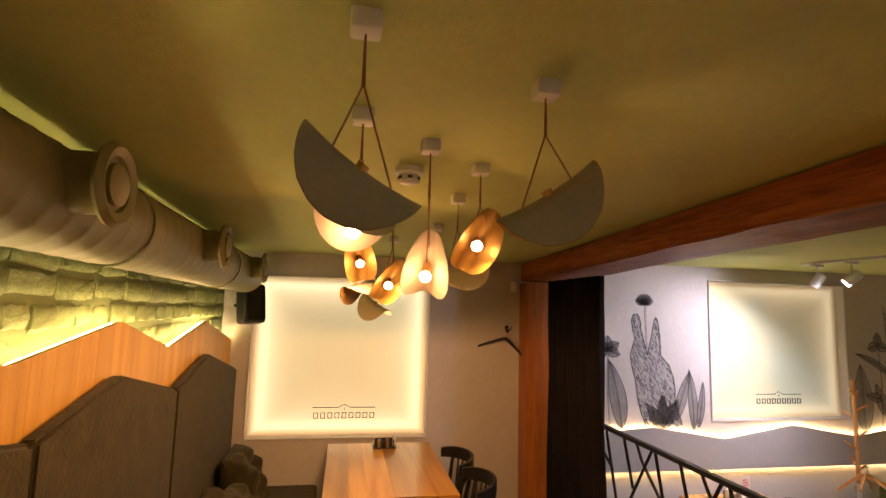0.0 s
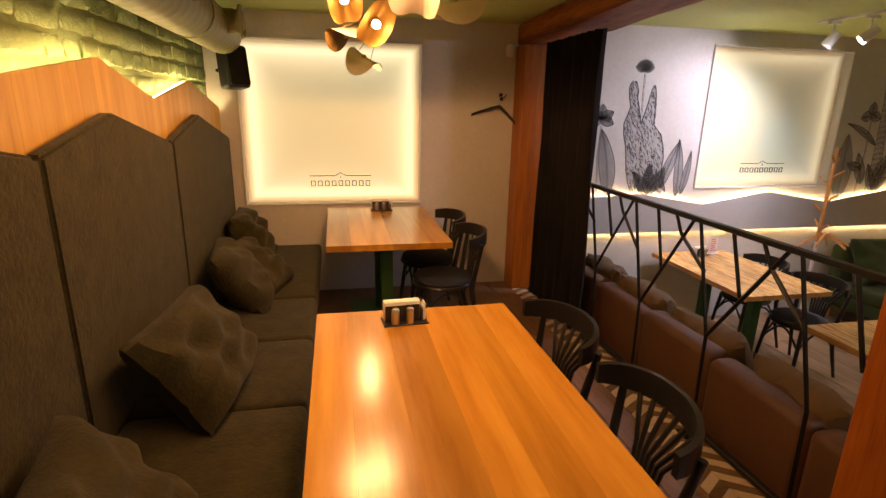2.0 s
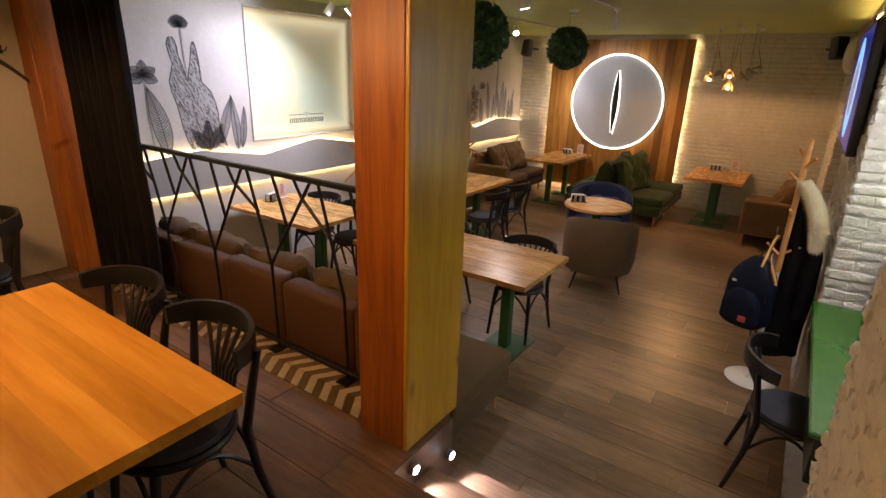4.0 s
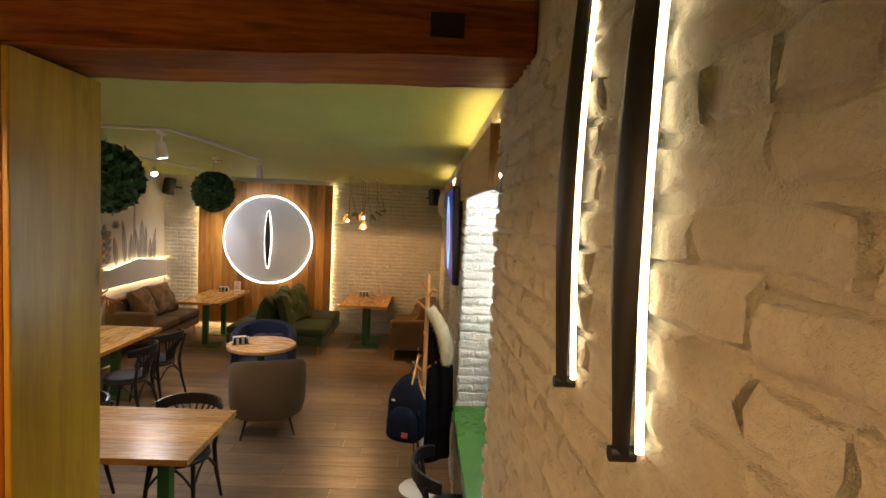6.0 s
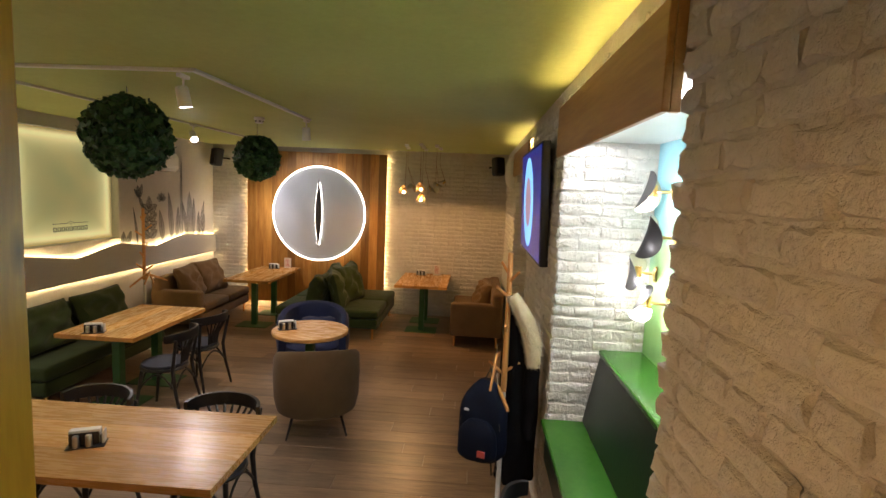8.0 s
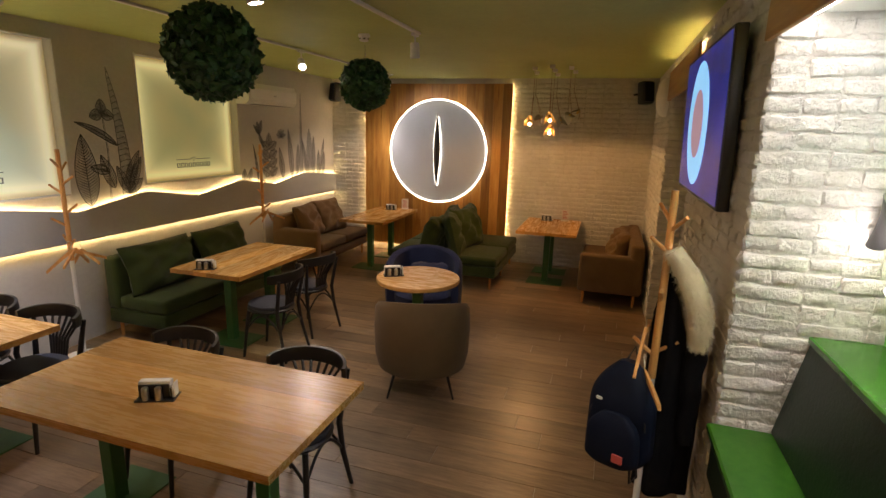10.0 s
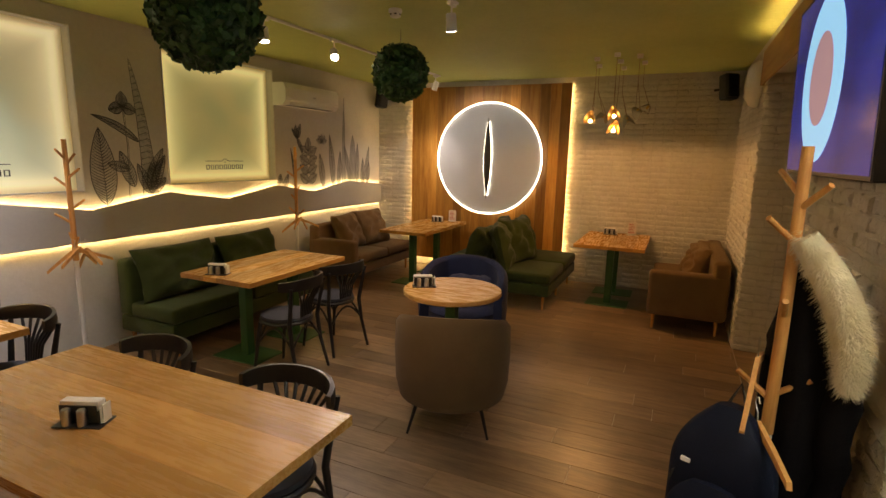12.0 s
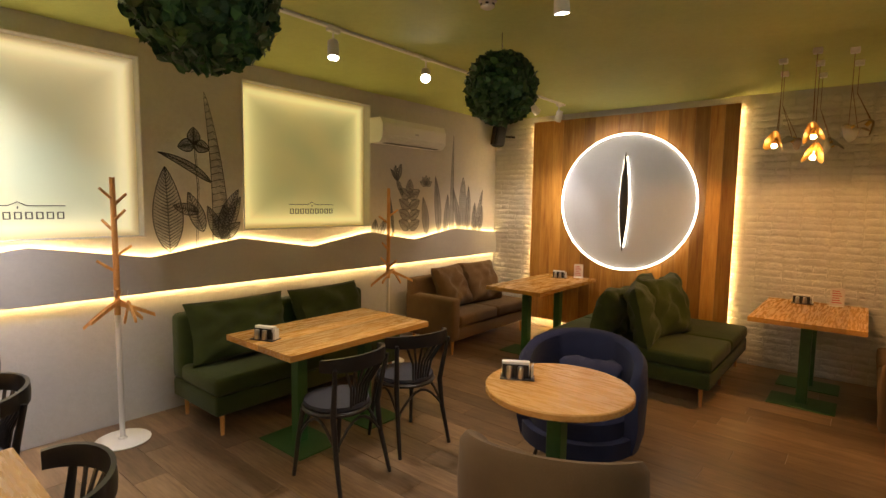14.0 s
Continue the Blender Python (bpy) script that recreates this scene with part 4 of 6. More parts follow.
def pendant(cx, cy, cz, sx, sy, sz, size, bend, rot, mat, lit, power, group, label, cable_mat="brass"):
    e = thing("pendant_lamp", pose(0, 0, 0), label, "pendant lamp", group)
    part("ceiling_cup", bx(BM(), cx - 0.029, cx + 0.029, cy - 0.029, cy + 0.029, cz - 0.038, cz + 0.004, 0.008, 2), M["white"], e, "square white plastic ceiling cup", True)
    mm = pose(sx, sy, sz, *rot)
    o, i = bent_shade(size, bend)
    bmesh.ops.transform(o, matrix=mm, verts=o.verts[:])
    bmesh.ops.transform(i, matrix=mm, verts=i.verts[:])
    sh = part("shade", o, mat, e, smooth=True)
    pale = mat == M["shade_pale"]
    part("lining", i, mat if pale else M["shade_in"], sh, "cream painted inside" if pale else "gold painted inside", True)
    top = mm @ Vector((0, 0, 0.01))
    mid = Vector((cx, cy, cz - 0.04)).lerp(top, 0.45)
    for s in (-0.5, 0.5):
        end = mm @ Vector((0, s * size, 0.10 * 0.25 * size))
        part("cable", tube(BM(), [(cx, cy, cz - 0.035), (cx + s * 0.004, cy, mid.z), end], 0.0022, 5), M["cable"], e)
    hold = mm @ Vector((0, 0, -size * 0.5))
    part("socket", tube(BM(), [top, mm @ Vector((0, 0, -size * 0.38))], 0.014, 10), M["brass"], e, smooth=True)
    if lit:
        part("bulb", lathe(BM(), [(0.006, 0.018), (0.016, 0.012), (0.021, 0), (0.016, -0.012), (0.006, -0.018)], 14, Matrix.Translation(hold)), M["bulb"], e, "warm glowing bulb", True)
        hot = mm @ Vector((0, 0, -size * 0.5 - 0.042))
        lamp("bulb_light", "POINT", Matrix.Translation(hot), power * (0.11 if 15 < power < 17 else 0.03), WARM, 0.016)
        lamp("bulb_beam", "SPOT", Matrix.Translation(hot - Vector((0, 0, 0.4 * size))), power * 1.05, WARM, 0.03, 178).data.spot_blend = 0.12
    return e


M["cable"] = surface("brown_textile_cable", (0.22, 0.11, 0.06), (0.32, 0.17, 0.10), 0.8, 30, 90, 0.1)
PG = "folded leaf pendants of the raised room"


def up_z(y):
    return 2.935 - (y - 1.45) * 0.0293


for cx, cy, sx, sy, sz, size, bend, rot, mat, lit, pw in (
    (1.747, 3.312, 1.752, 3.40, 2.615, 0.138, 70, (-33, 10, -90), "shade", 1, 8),
    (2.166, 3.489, 2.20, 3.56, 2.63, 0.140, 72, (34, 12, -92), "shade", 1, 9),
    (1.758, 3.746, 1.752, 3.86, 2.61, 0.120, 58, (-12, -14, -64), "shade_pale", 1, 9),
    (1.971, 3.937, 2.005, 4.15, 2.50, 0.135, 60, (-46, 6, -10), "shade_pale", 1, 9),
    (2.181, 4.125, 2.195, 4.22, 2.60, 0.130, 62, (-62, 25, 0), "shade", 1, 10),
    (2.198, 4.570, 2.24, 4.66, 2.53, 0.13, 44, (10, 12, -80), "shade_pale", 0, 0),
    (1.80, 4.98, 1.79, 4.98, 2.59, 0.135, 62, (-58, -12, 0), "shade", 1, 16),
    (1.95, 4.92, 1.935, 4.90, 2.475, 0.12, 62, (-62, 28, 10), "shade", 1, 16),
    (2.232, 5.256, 1.79, 5.10, 2.46, 0.12, 50, (14, -20, -40), "shade", 0, 0),
    (2.03, 5.76, 1.915, 5.55, 2.37, 0.125, 50, (24, -12, 30), "shade_pale", 1, 16),
):
    pendant(cx, cy, up_z(cy), sx, sy, sz, size, bend, rot, M[mat], lit, pw, PG, "folded leaf-shaped metal pendant lamp with a gold inside")
PG2 = "gold leaf pendants over the corner table"
for cx, cy, sx, sy, sz, rot, mat, lit in ((10.02, 3.24, 9.85, 3.225, 2.185, (-26, 12, -95), "shade_gold", 1), (9.83, 3.01, 9.80, 3.00, 2.235, (-20, -8, -88), "shade_gold", 1), (10.24, 3.02, 9.80, 2.985, 2.085, (-24, 6, -82), "shade_gold", 1), (9.97, 2.80, 9.95, 2.775, 2.255, (20, -35, -70), "shade", 0), (10.40, 2.78, 10.1, 2.68, 2.31, (10, 40, -80), "shade", 0), (10.48, 3.28, 10.3, 3.16, 2.24, (12, 24, -60), "shade", 0), (10.71, 3.03, 10.4, 2.92, 2.20, (24, -20, -84), "shade", 0)):
    pendant(cx, cy, CEIL, sx, sy, sz, 0.110, 58, rot, M[mat], lit, 18, PG2, "small gold leaf pendant lamp over the corner table" if lit else "small grey leaf pendant lamp over the corner table")


def smoke_alarm(x, y, z):
    e = thing("smoke_alarm", pose(x, y, z), "round white smoke alarm on the ceiling", "smoke alarm", "smoke alarms")
    part("body", lathe(BM(), [(0.05, 0.0), (0.052, -0.02), (0.046, -0.026)], 28), M["white"], e, smooth=True)
    part("sensor_head", lathe(BM(), [(0.038, -0.0262), (0.04, -0.05), (0.03, -0.058)], 24), M["white"], e, smooth=True)
    for k in range(6):
        part("slot", bx(BM(), -0.009, 0.009, -0.0412, -0.036, -0.045, -0.034, m=Matrix.Rotation(k * math.pi / 3, 4, "Z")), M["black"], e)


smoke_alarm(1.94, 4.23, up_z(4.23))
smoke_alarm(7.63, 4.38, CEIL)

# curtain in deep folds
b, rows = BM(), []
N = 90
for j in range(7):
    z = R + 0.03 + (2.60 - R - 0.03) * j / 6
    row = []
    for k in range(N + 1):
        y = 5.60 + 0.86 * k / N
        a = 0.045 * math.sin(k / N * 2 * math.pi * 9 + 0.4 * math.sin(j)) + 0.012 * math.sin(k * 0.9 + j)
        row.append(b.verts.new((3.412 + 0.75 * a * (1.15 - 0.05 * j), y + (0.03 if j < 1 else 0) * math.sin(k), z)))
    rows.append(row)
for p, q in zip(rows, rows[1:]):
    for k in range(N):
        b.faces.new((p[k], p[k + 1], q[k + 1], q[k]))
bmesh.ops.solidify(b, geom=b.faces[:], thickness=0.004)
whole("curtain", b, M["curtain"], "dark brown curtain hanging in folds beside the post", "curtain", smooth=True)

# branching black railing
rail = thing("railing", pose(0, 0, R), "black metal railing with twig-like branching bars", "railing")
RX, ZT = 3.475, 1.09
part("top_rail", bx(BM(), RX - 0.02, RX + 0.02, 3.463, 6.6, ZT - 0.012, ZT + 0.012, 0.004), M["black_metal"], rail)
part("bottom_rail", bx(BM(), RX - 0.015, RX + 0.015, 3.463, 6.6, 0.05, 0.07, 0.003), M["black_metal"], rail)
for k, y in enumerate((3.80, 4.38, 4.95, 5.50, 6.05)):
    f = 0.50 + 0.05 * (k % 2)
    bars = [((y, 0.06), (y + 0.01, f)), ((y + 0.01, f), (y + 0.17, ZT)), ((y + 0.01, f), (y - 0.36, ZT)), ((y - 0.15, f + 0.255), (y - 0.05, ZT)), ((y + 0.09, f + 0.30), (y + 0.30, ZT - 0.10)), ((y + 0.30, ZT - 0.10), (y + 0.36, ZT))]
    for (ya, za), (yb, zb) in bars:
        if min(ya, yb) > 3.47 and max(ya, yb) < 6.58:
            part("bar", tube(BM(), [(RX, ya, za), (RX, yb, zb)], 0.0095, 6), M["black_metal"], rail)
    if y < 6:
        part("foot_plate", bx(BM(), RX - 0.06, RX + 0.03, y - 0.04, y + 0.04, 0.004, 0.012, 0.002), M["black_metal"], rail)
        part("foot_post", tube(BM(), [(RX, y, 0.01), (RX, y, 0.06)], 0.0095, 6), M["black_metal"], rail)

# cushions on the wall bench
for k, (y, x, z, tilt, turn, w) in enumerate(((2.75, 1.14, 0.17, 55, 84, 0.55), (3.50, 1.17, 0.17, 52, 100, 0.62), (4.45, 1.17, 0.18, 54, 84, 0.64), (5.48, 1.16, 0.16, 55, 98, 0.5), (5.72, 1.20, 0.13, 36, 76, 0.46), (6.35, 1.10, 0.17, 62, 92, 0.46))):
    pillow(pose(x, y, R + 0.44 + z, tilt, 0, turn), w, 0.45, 0.22, M["olive"], "crumpled olive cushion leaning on the wall bench", k, "olive cushions")


# ---------------------------------------------------------------- table-top things
def napkin_set(x, y, z, rz, group="napkin sets"):
    e = thing("napkin_set", pose(x, y, z, 0, 0, rz) @ Matrix.Diagonal((1.06, 1.06, 0.86, 1)), "black tray with white napkins, salt and pepper", "napkin holder", group)
    part("tray", bx(BM(), -0.085, 0.085, -0.045, 0.045, 0, 0.007, 0.002), M["black"], e)
    for yy in (-0.012, 0.038):
        part("holder_side", bx(BM(), -0.075, 0.055, yy, yy + 0.004, 0.0072, 0.085, 0.001), M["black"], e)
    part("napkin", bx(BM(), -0.078, 0.06, -0.005, 0.035, 0.0075, 0.1, 0.006, 2), M["cloth_white"], e, "stack of white paper napkins", True)
    for k, xx in enumerate((-0.04, 0.015)):
        sh = part("shaker", lathe(BM(), [(0.016, 0.0072), (0.0165, 0.01), (0.015, 0.06)], 16, Matrix.Translation((xx, -0.028, 0))), M["steel"], e, "steel shaker", True)
        part("cap", lathe(BM(), [(0.0155, 0.0602), (0.0155, 0.074), (0.011, 0.08)], 16, Matrix.Translation((xx, -0.028, 0))), M["steel"], sh, smooth=True)
    for k in range(3):
        part("toothpick_box" if k == 0 else "sachet", bx(BM(), 0.062 + 0.006 * k, 0.067 + 0.006 * k, -0.02 + 0.004 * k, 0.03, 0.0072, 0.065 + 0.012 * k, 0.001), M["cloth_white"] if k else M["black"], e)
    return e


def menu_card(x, y, z, rz):
    e = thing("menu_card", pose(x, y, z, 0, 0, rz), "pale pink menu card in a clear stand", "menu card", "menu cards")
    part("stand", bx(BM(), -0.06, 0.06, -0.025, 0.025, 0, 0.004, 0.001), M["cloth_white"], e)
    part("card", bx(BM(), -0.055, 0.055, -0.002, 0.002, 0.0045, 0.17), M["card"], e)
    for k in range(6):
        part("print_bar", bx(BM(), -0.04, 0.035 - 0.01 * (k % 3), -0.0045, -0.0025, 0.03 + 0.022 * k, 0.038 + 0.022 * k), M["red"], e)


napkin_set(1.985, 4.30, R + 0.765, 4)
napkin_set(2.09, 6.55, R + 0.765, 2)
napkin_set(5.07, 4.22, 0.75, -66)
napkin_set(6.99, 5.66, 0.75, -70)
napkin_set(7.47, 4.02, 0.75, -60)
napkin_set(11.02, 5.58, 0.75, -80)
napkin_set(11.15, 3.08, 0.75, -85)
napkin_set(5.20, 6.62, 0.75, 20)
menu_card(11.18, 5.40, 0.75, -75)
menu_card(11.22, 2.82, 0.75, -80)
menu_card(5.36, 6.66, 0.75, 10)


# ---------------------------------------------------------------- hall
DY, DZC, DRR = 4.885, 1.70, 0.80
def ring(b, r, t, h, m, n=96):
    """A thin round hoop at the height h."""
    pts = [(r * math.cos(2 * math.pi * k / n), r * math.sin(2 * math.pi * k / n), h) for k in range(n + 1)]
    tube(b, [m @ Vector(p) for p in pts], t, 8, False)
    return b


disc = thing("round_wall_disc", pose(PX - 0.05, DY, DZC), "large pale grey disc with a slit and a glowing rim", "wall decoration")
aim = Matrix.Rotation(radians(-90), 4, "Y")
part("face", lathe(BM(), [(DRR - 0.012, 0.0), (DRR, 0.006), (DRR, 0.016), (DRR - 0.008, 0.02), (DRR - 0.012, 0.021)], 96, aim), M["disc"], disc, smooth=True)
part("light_ring", ring(BM(), DRR + 0.001, 0.0065, 0.026, aim), M["led_white"], disc, "glowing rim light")
part("spacer", lathe(BM(), [(0.6, -0.048), (0.6, 0.0)], 48, aim), M["disc"], disc)
lens = [(0.055 * math.sin(math.pi * k / 24), -0.58 + 1.16 * k / 24) for k in range(25)]
b = BM()
rows = []
for w, z in lens:
    rows.append([b.verts.new(p) for p in ((-0.05, -w, z), (-0.05 - 0.5 * w, 0, z), (-0.05, w, z), (-0.026, w * 0.2, z), (-0.026, -w * 0.2, z))])
for p, q in zip(rows, rows[1:]):
    for k in range(5):
        b.faces.new((p[k], p[(k + 1) % 5], q[(k + 1) % 5], q[k]))
part("slit_blade", b, M["black"], disc, "dark spindle-shaped blade", True)
for s, t in ((-1, 0.0045), (1, 0.002)):
    part("light_strip", tube(BM(), [(-0.034, s * (0.006 + w), z) for w, z in lens[1:-1]], t, 6), M["led_white"], disc)


def blade_lamp(x, z0, z1):
    """Black spindle plate standing off the wall with a light strip behind it."""
    e = thing("wall_lamp", pose(x, SY, 0), "tall black spindle wall lamp with light spilling behind", "wall lamp", "spindle wall lamps")
    b, rows = BM(), []
    for k in range(29):
        t = k / 28
        w = 0.013 + 0.032 * math.sin(math.pi * t)
        d = 0.024 + 0.016 * math.sin(math.pi * t)
        z = z0 + (z1 - z0) * t
        rows.append([b.verts.new(p) for p in ((-w, d, z), (-w * 0.7, d + 0.012, z), (0, d + 0.018, z), (w * 0.7, d + 0.012, z), (w, d, z), (0, d - 0.004, z))])
    for p, q in zip(rows, rows[1:]):
        for k in range(6):
            b.faces.new((p[k], p[(k + 1) % 6], q[(k + 1) % 6], q[k]))
    b.faces.new(rows[0]); b.faces.new(rows[-1][::-1])
    part("blade", b, M["black"], e, smooth=True)
    part("light_strip", tube(BM(), [(-0.030, 0.018 + 0.012 * math.sin(math.pi * k / 14), z0 + 0.015 + (z1 - z0 - 0.03) * k / 14) for k in range(15)], 0.006, 6), M["led_blade"], e)
    for z in (z0, z1):
        part("end_knob", tube(BM(), [(0, 0.0, z), (0, 0.046, z)], 0.011, 14), M["black"], e, smooth=True)


M["led_blade"] = glow("led_blade_light", (1.0, 0.82, 0.42), 4.6)
blade_lamp(2.70, 1.965, 2.715)
blade_lamp(2.395, 1.965, 2.715)

# niche: lit board above, window seat, leaf lamps
lb = thing("lintel_board", pose(0, 0, 0), "oak board over the niche with light strips behind it", "board")
part("board", bx(BM(), 3.95, 5.70, SY + 0.03, SY + 0.05, 2.40, 2.685, 0.003), M["lintel"], lb)
part("end_board", bx(BM(), 3.95, 3.97, SY + 0.002, SY + 0.029, 2.40, 2.685, 0.002), M["lintel"], lb)
part("light_strip", bx(BM(), 3.98, 5.68, SY + 0.012, SY + 0.022, 2.668, 2.678), M["led"], lb)
part("soffit", bx(BM(), NICHE[0] + 0.004, NICHE[1] - 0.004, SY - 0.545, SY + 0.0, 2.50, 2.53), M["white"], lb)
part("light_strip", bx(BM(), 4.0, 5.68, SY - 0.10, SY - 0.07, 2.485, 2.497), M["led_niche"], lb)
for k in range(3):
    lamp("niche_light", "AREA", pose(4.35 + 0.5 * k, SY - 0.20, 2.48, -12), 3.2, (1.0, 0.97, 0.9), 0.45, size_y=0.10)
lb = thing("lintel_board", pose(0, 0, 0), "oak board over a dark niche with a light strip above", "board")
part("board", bx(BM(), RECESS[0] - 0.005, RECESS[1] + 0.02, SY + 0.03, SY + 0.05, 2.40, 2.685, 0.003), M["lintel"], lb)
part("end_board", bx(BM(), RECESS[1], RECESS[1] + 0.02, SY + 0.016, SY + 0.029, 2.40, 2.685, 0.002), M["lintel"], lb)
part("light_strip", bx(BM(), RECESS[0], RECESS[1] - 0.02, SY + 0.018, SY + 0.026, 2.668, 2.678), M["led"], lb)
part("soffit", bx(BM(), RECESS[0] + 0.004, RECESS[1] - 0.004, SY - 0.545, SY, 2.50, 2.53), M["white"], lb)
seat = thing("window_seat", pose(0, 0, 0), "glossy green window seat with a sloping dark green back", "bench")
part("seat", bx(BM(), 4.06, 5.70, SY - 0.24, SY + 0.04, 0.755, 0.79, 0.008), M["green_gloss"], seat)
part("front", bx(BM(), 4.08, 5.69, SY - 0.22, SY + 0.01, 0.53, 0.754, 0.004), M["green_dark"], seat, "dark green front")
part("plinth", bx(BM(), 4.12, 5.66, SY - 0.54, SY - 0.42, 0.0, 0.529), M["black"], seat)
b = prism(BM(), [(SY - 0.215, 0.792), (SY - 0.295, 1.215), (SY - 0.33, 1.215), (SY - 0.33, 0.792)], 3.98, 5.70, "x")
part("backrest", b, M["green_dark"], seat, "dark green sloping back pad")
part("shelf", bx(BM(), 3.975, 5.705, SY - 0.548, SY - 0.285, 1.216, 1.25, 0.006), M["green_gloss"], seat)
part("box", bx(BM(), 3.98, 5.70, SY - 0.545, SY - 0.331, 0.53, 1.215), M["green_dark"], seat)


def leaf_sconce(x, z, rz, tip):
    e = thing("leaf_sconce", pose(x, SY - 0.55, z, 0, 0, rz), "brass wall lamp with a black leaf-shaped shade", "wall lamp", "leaf sconces in the niche")
    part("back_plate", lathe(BM(), [(0.045, 0.0), (0.045, 0.012), (0.03, 0.018)], 24, Matrix.Rotation(radians(-90), 4, "X")), M["brass"], e, smooth=True)
    part("arm", tube(BM(), [(0, 0.015, 0), (0, 0.11, 0)], 0.008, 10), M["brass"], e, smooth=True)
    part("socket", tube(BM(), [(0, 0.11, -0.03), (0, 0.11, 0.035)], 0.02, 14), M["brass"], e, smooth=True)
    part("bulb", lathe(BM(), [(0.008, -0.07), (0.024, -0.055), (0.024, -0.04), (0.012, -0.031)], 14, Matrix.Translation((0, 0.11, 0))), M["bulb_white"], e, "white glowing bulb", True)
    o, i = bent_shade(0.12, 45)
    mm = Matrix.Translation((0, 0.16, 0.0)) @ Euler((radians(-78), radians(tip), 0)).to_matrix().to_4x4()
    for bm_ in (o, i):
        bmesh.ops.transform(bm_, matrix=mm, verts=bm_.verts[:])
    part("shade", o, M["black"], e, smooth=True)
    part("lining", i, M["shade"], e, smooth=True)
    lamp("sconce_light", "POINT", Matrix.Translation((x, SY - 0.41, z - 0.06)), 2.2, (1.0, 0.95, 0.86), 0.03)


for x, z, rz, tip in ((5.42, 2.22, -30, 25), (5.34, 1.98, -10, -20), (5.36, 1.62, -20, 60), (5.58, 1.75, -35, -30), (4.85, 2.16, -15, 30), (4.80, 1.70, -25, -50)):
    leaf_sconce(x, z, rz, tip)

# television on the south wall
tv = thing("television", pose(6.75, SY + 0.045, 2.115, -2), "large black wall television showing a round dish", "television")
part("casing", bx(BM(), -0.72, 0.72, -0.02, 0.035, -0.42, 0.42, 0.008, 2), M["black"], tv, smooth=True)
part("bezel", bx(BM(), -0.715, 0.715, 0.0352, 0.038, -0.415, 0.415), M["black"], tv)
part("screen", bx(BM(), -0.70, 0.70, 0.0382, 0.0395, -0.40, 0.40), M["picture"], tv)
part("picture_dish", lathe(BM(), [(0.36, 0.0), (0.36, 0.001)], 48, Matrix.Translation((0.1, 0.0398, 0)) @ Matrix.Rotation(radians(-90), 4, "X")), M["dish"], tv)
part("picture_food", lathe(BM(), [(0.2, 0.0), (0.2, 0.001)], 32, Matrix.Translation((0.1, 0.0412, 0)) @ Matrix.Rotation(radians(-90), 4, "X")), M["dish_food"], tv)
part("bracket", bx(BM(), -0.2, 0.2, -0.044, -0.0205, -0.15, 0.15), M["black_metal"], tv)
wd = thing("wall_dome", pose(9.80, SY + 0.012, 2.46), "round white wall vent cover", "vent")
part("cover", lathe(BM(), [(0.21, 0.0), (0.21, 0.03), (0.19, 0.07), (0.13, 0.105), (0.03, 0.12)], 40, Matrix.Rotation(radians(-90), 4, "X")), M["white"], wd, smooth=True)

# split air conditioner
ac = thing("air_conditioner", pose(9.48, NY, 2.42), "white split air conditioner high on the wall", "air conditioner")
part("body", prism(BM(), [(-0.001, -0.13), (-0.15, -0.13), (-0.20, -0.08), (-0.205, 0.06), (-0.17, 0.13), (-0.001, 0.13)], -0.52, 0.52, "x"), M["white"], ac)
part("front_panel", prism(BM(), [(-0.202, -0.055), (-0.212, -0.05), (-0.214, 0.062), (-0.18, 0.118), (-0.172, 0.118), (-0.207, 0.058)], -0.50, 0.50, "x"), M["white"], ac)
part("flap", bx(BM(), -0.42, 0.42, -0.205, -0.165, -0.112, -0.10, 0.003), M["white"], ac)
part("slot", bx(BM(), -0.43, 0.43, -0.17, -0.10, -0.1325, -0.129), M["black"], ac)
part("badge", bx(BM(), -0.03, 0.03, -0.2155, -0.2135, -0.02, 0.0), M["steel"], ac)


# coat racks: white base and pole, twig-like wooden top
def coat_rack(x, y, rz, label):
    e = thing("coat_rack", pose(x, y, 0, 0, 0, rz), label, "coat rack", "coat racks")
    part("base", lathe(BM(), [(0.17, 0.0), (0.172, 0.006), (0.165, 0.012), (0.03, 0.016), (0.025, 0.03)], 40), M["white"], e, smooth=True)
    part("pole", tube(BM(), [(0, 0, 0.02), (0, 0, 0.88)], 0.017, 14), M["white"], e, "white lower pole", True)
    part("stem", tube(BM(), [(0, 0, 0.88), (0.004, 0, 1.2), (0, 0, 1.80)], [0.02, 0.019, 0.017], 12), M["hanger"], e, "pale wooden upper stem", True)
    for a, z, l in ((10, 1.62, 0.13), (190, 1.66, 0.12), (100, 1.45, 0.12), (280, 1.52, 0.12), (330, 1.28, 0.12), (150, 1.18, 0.13), (60, 1.02, 0.12), (240, 1.0, 0.13)):
        c, s = math.cos(radians(a)), math.sin(radians(a))
        part("peg", tube(BM(), [(0.01 * c, 0.01 * s, z), (l * c * 0.8, l * s * 0.8, z + l * 0.55)], [0.0105, 0.009], 8), M["hanger"], e, smooth=True)
    return e


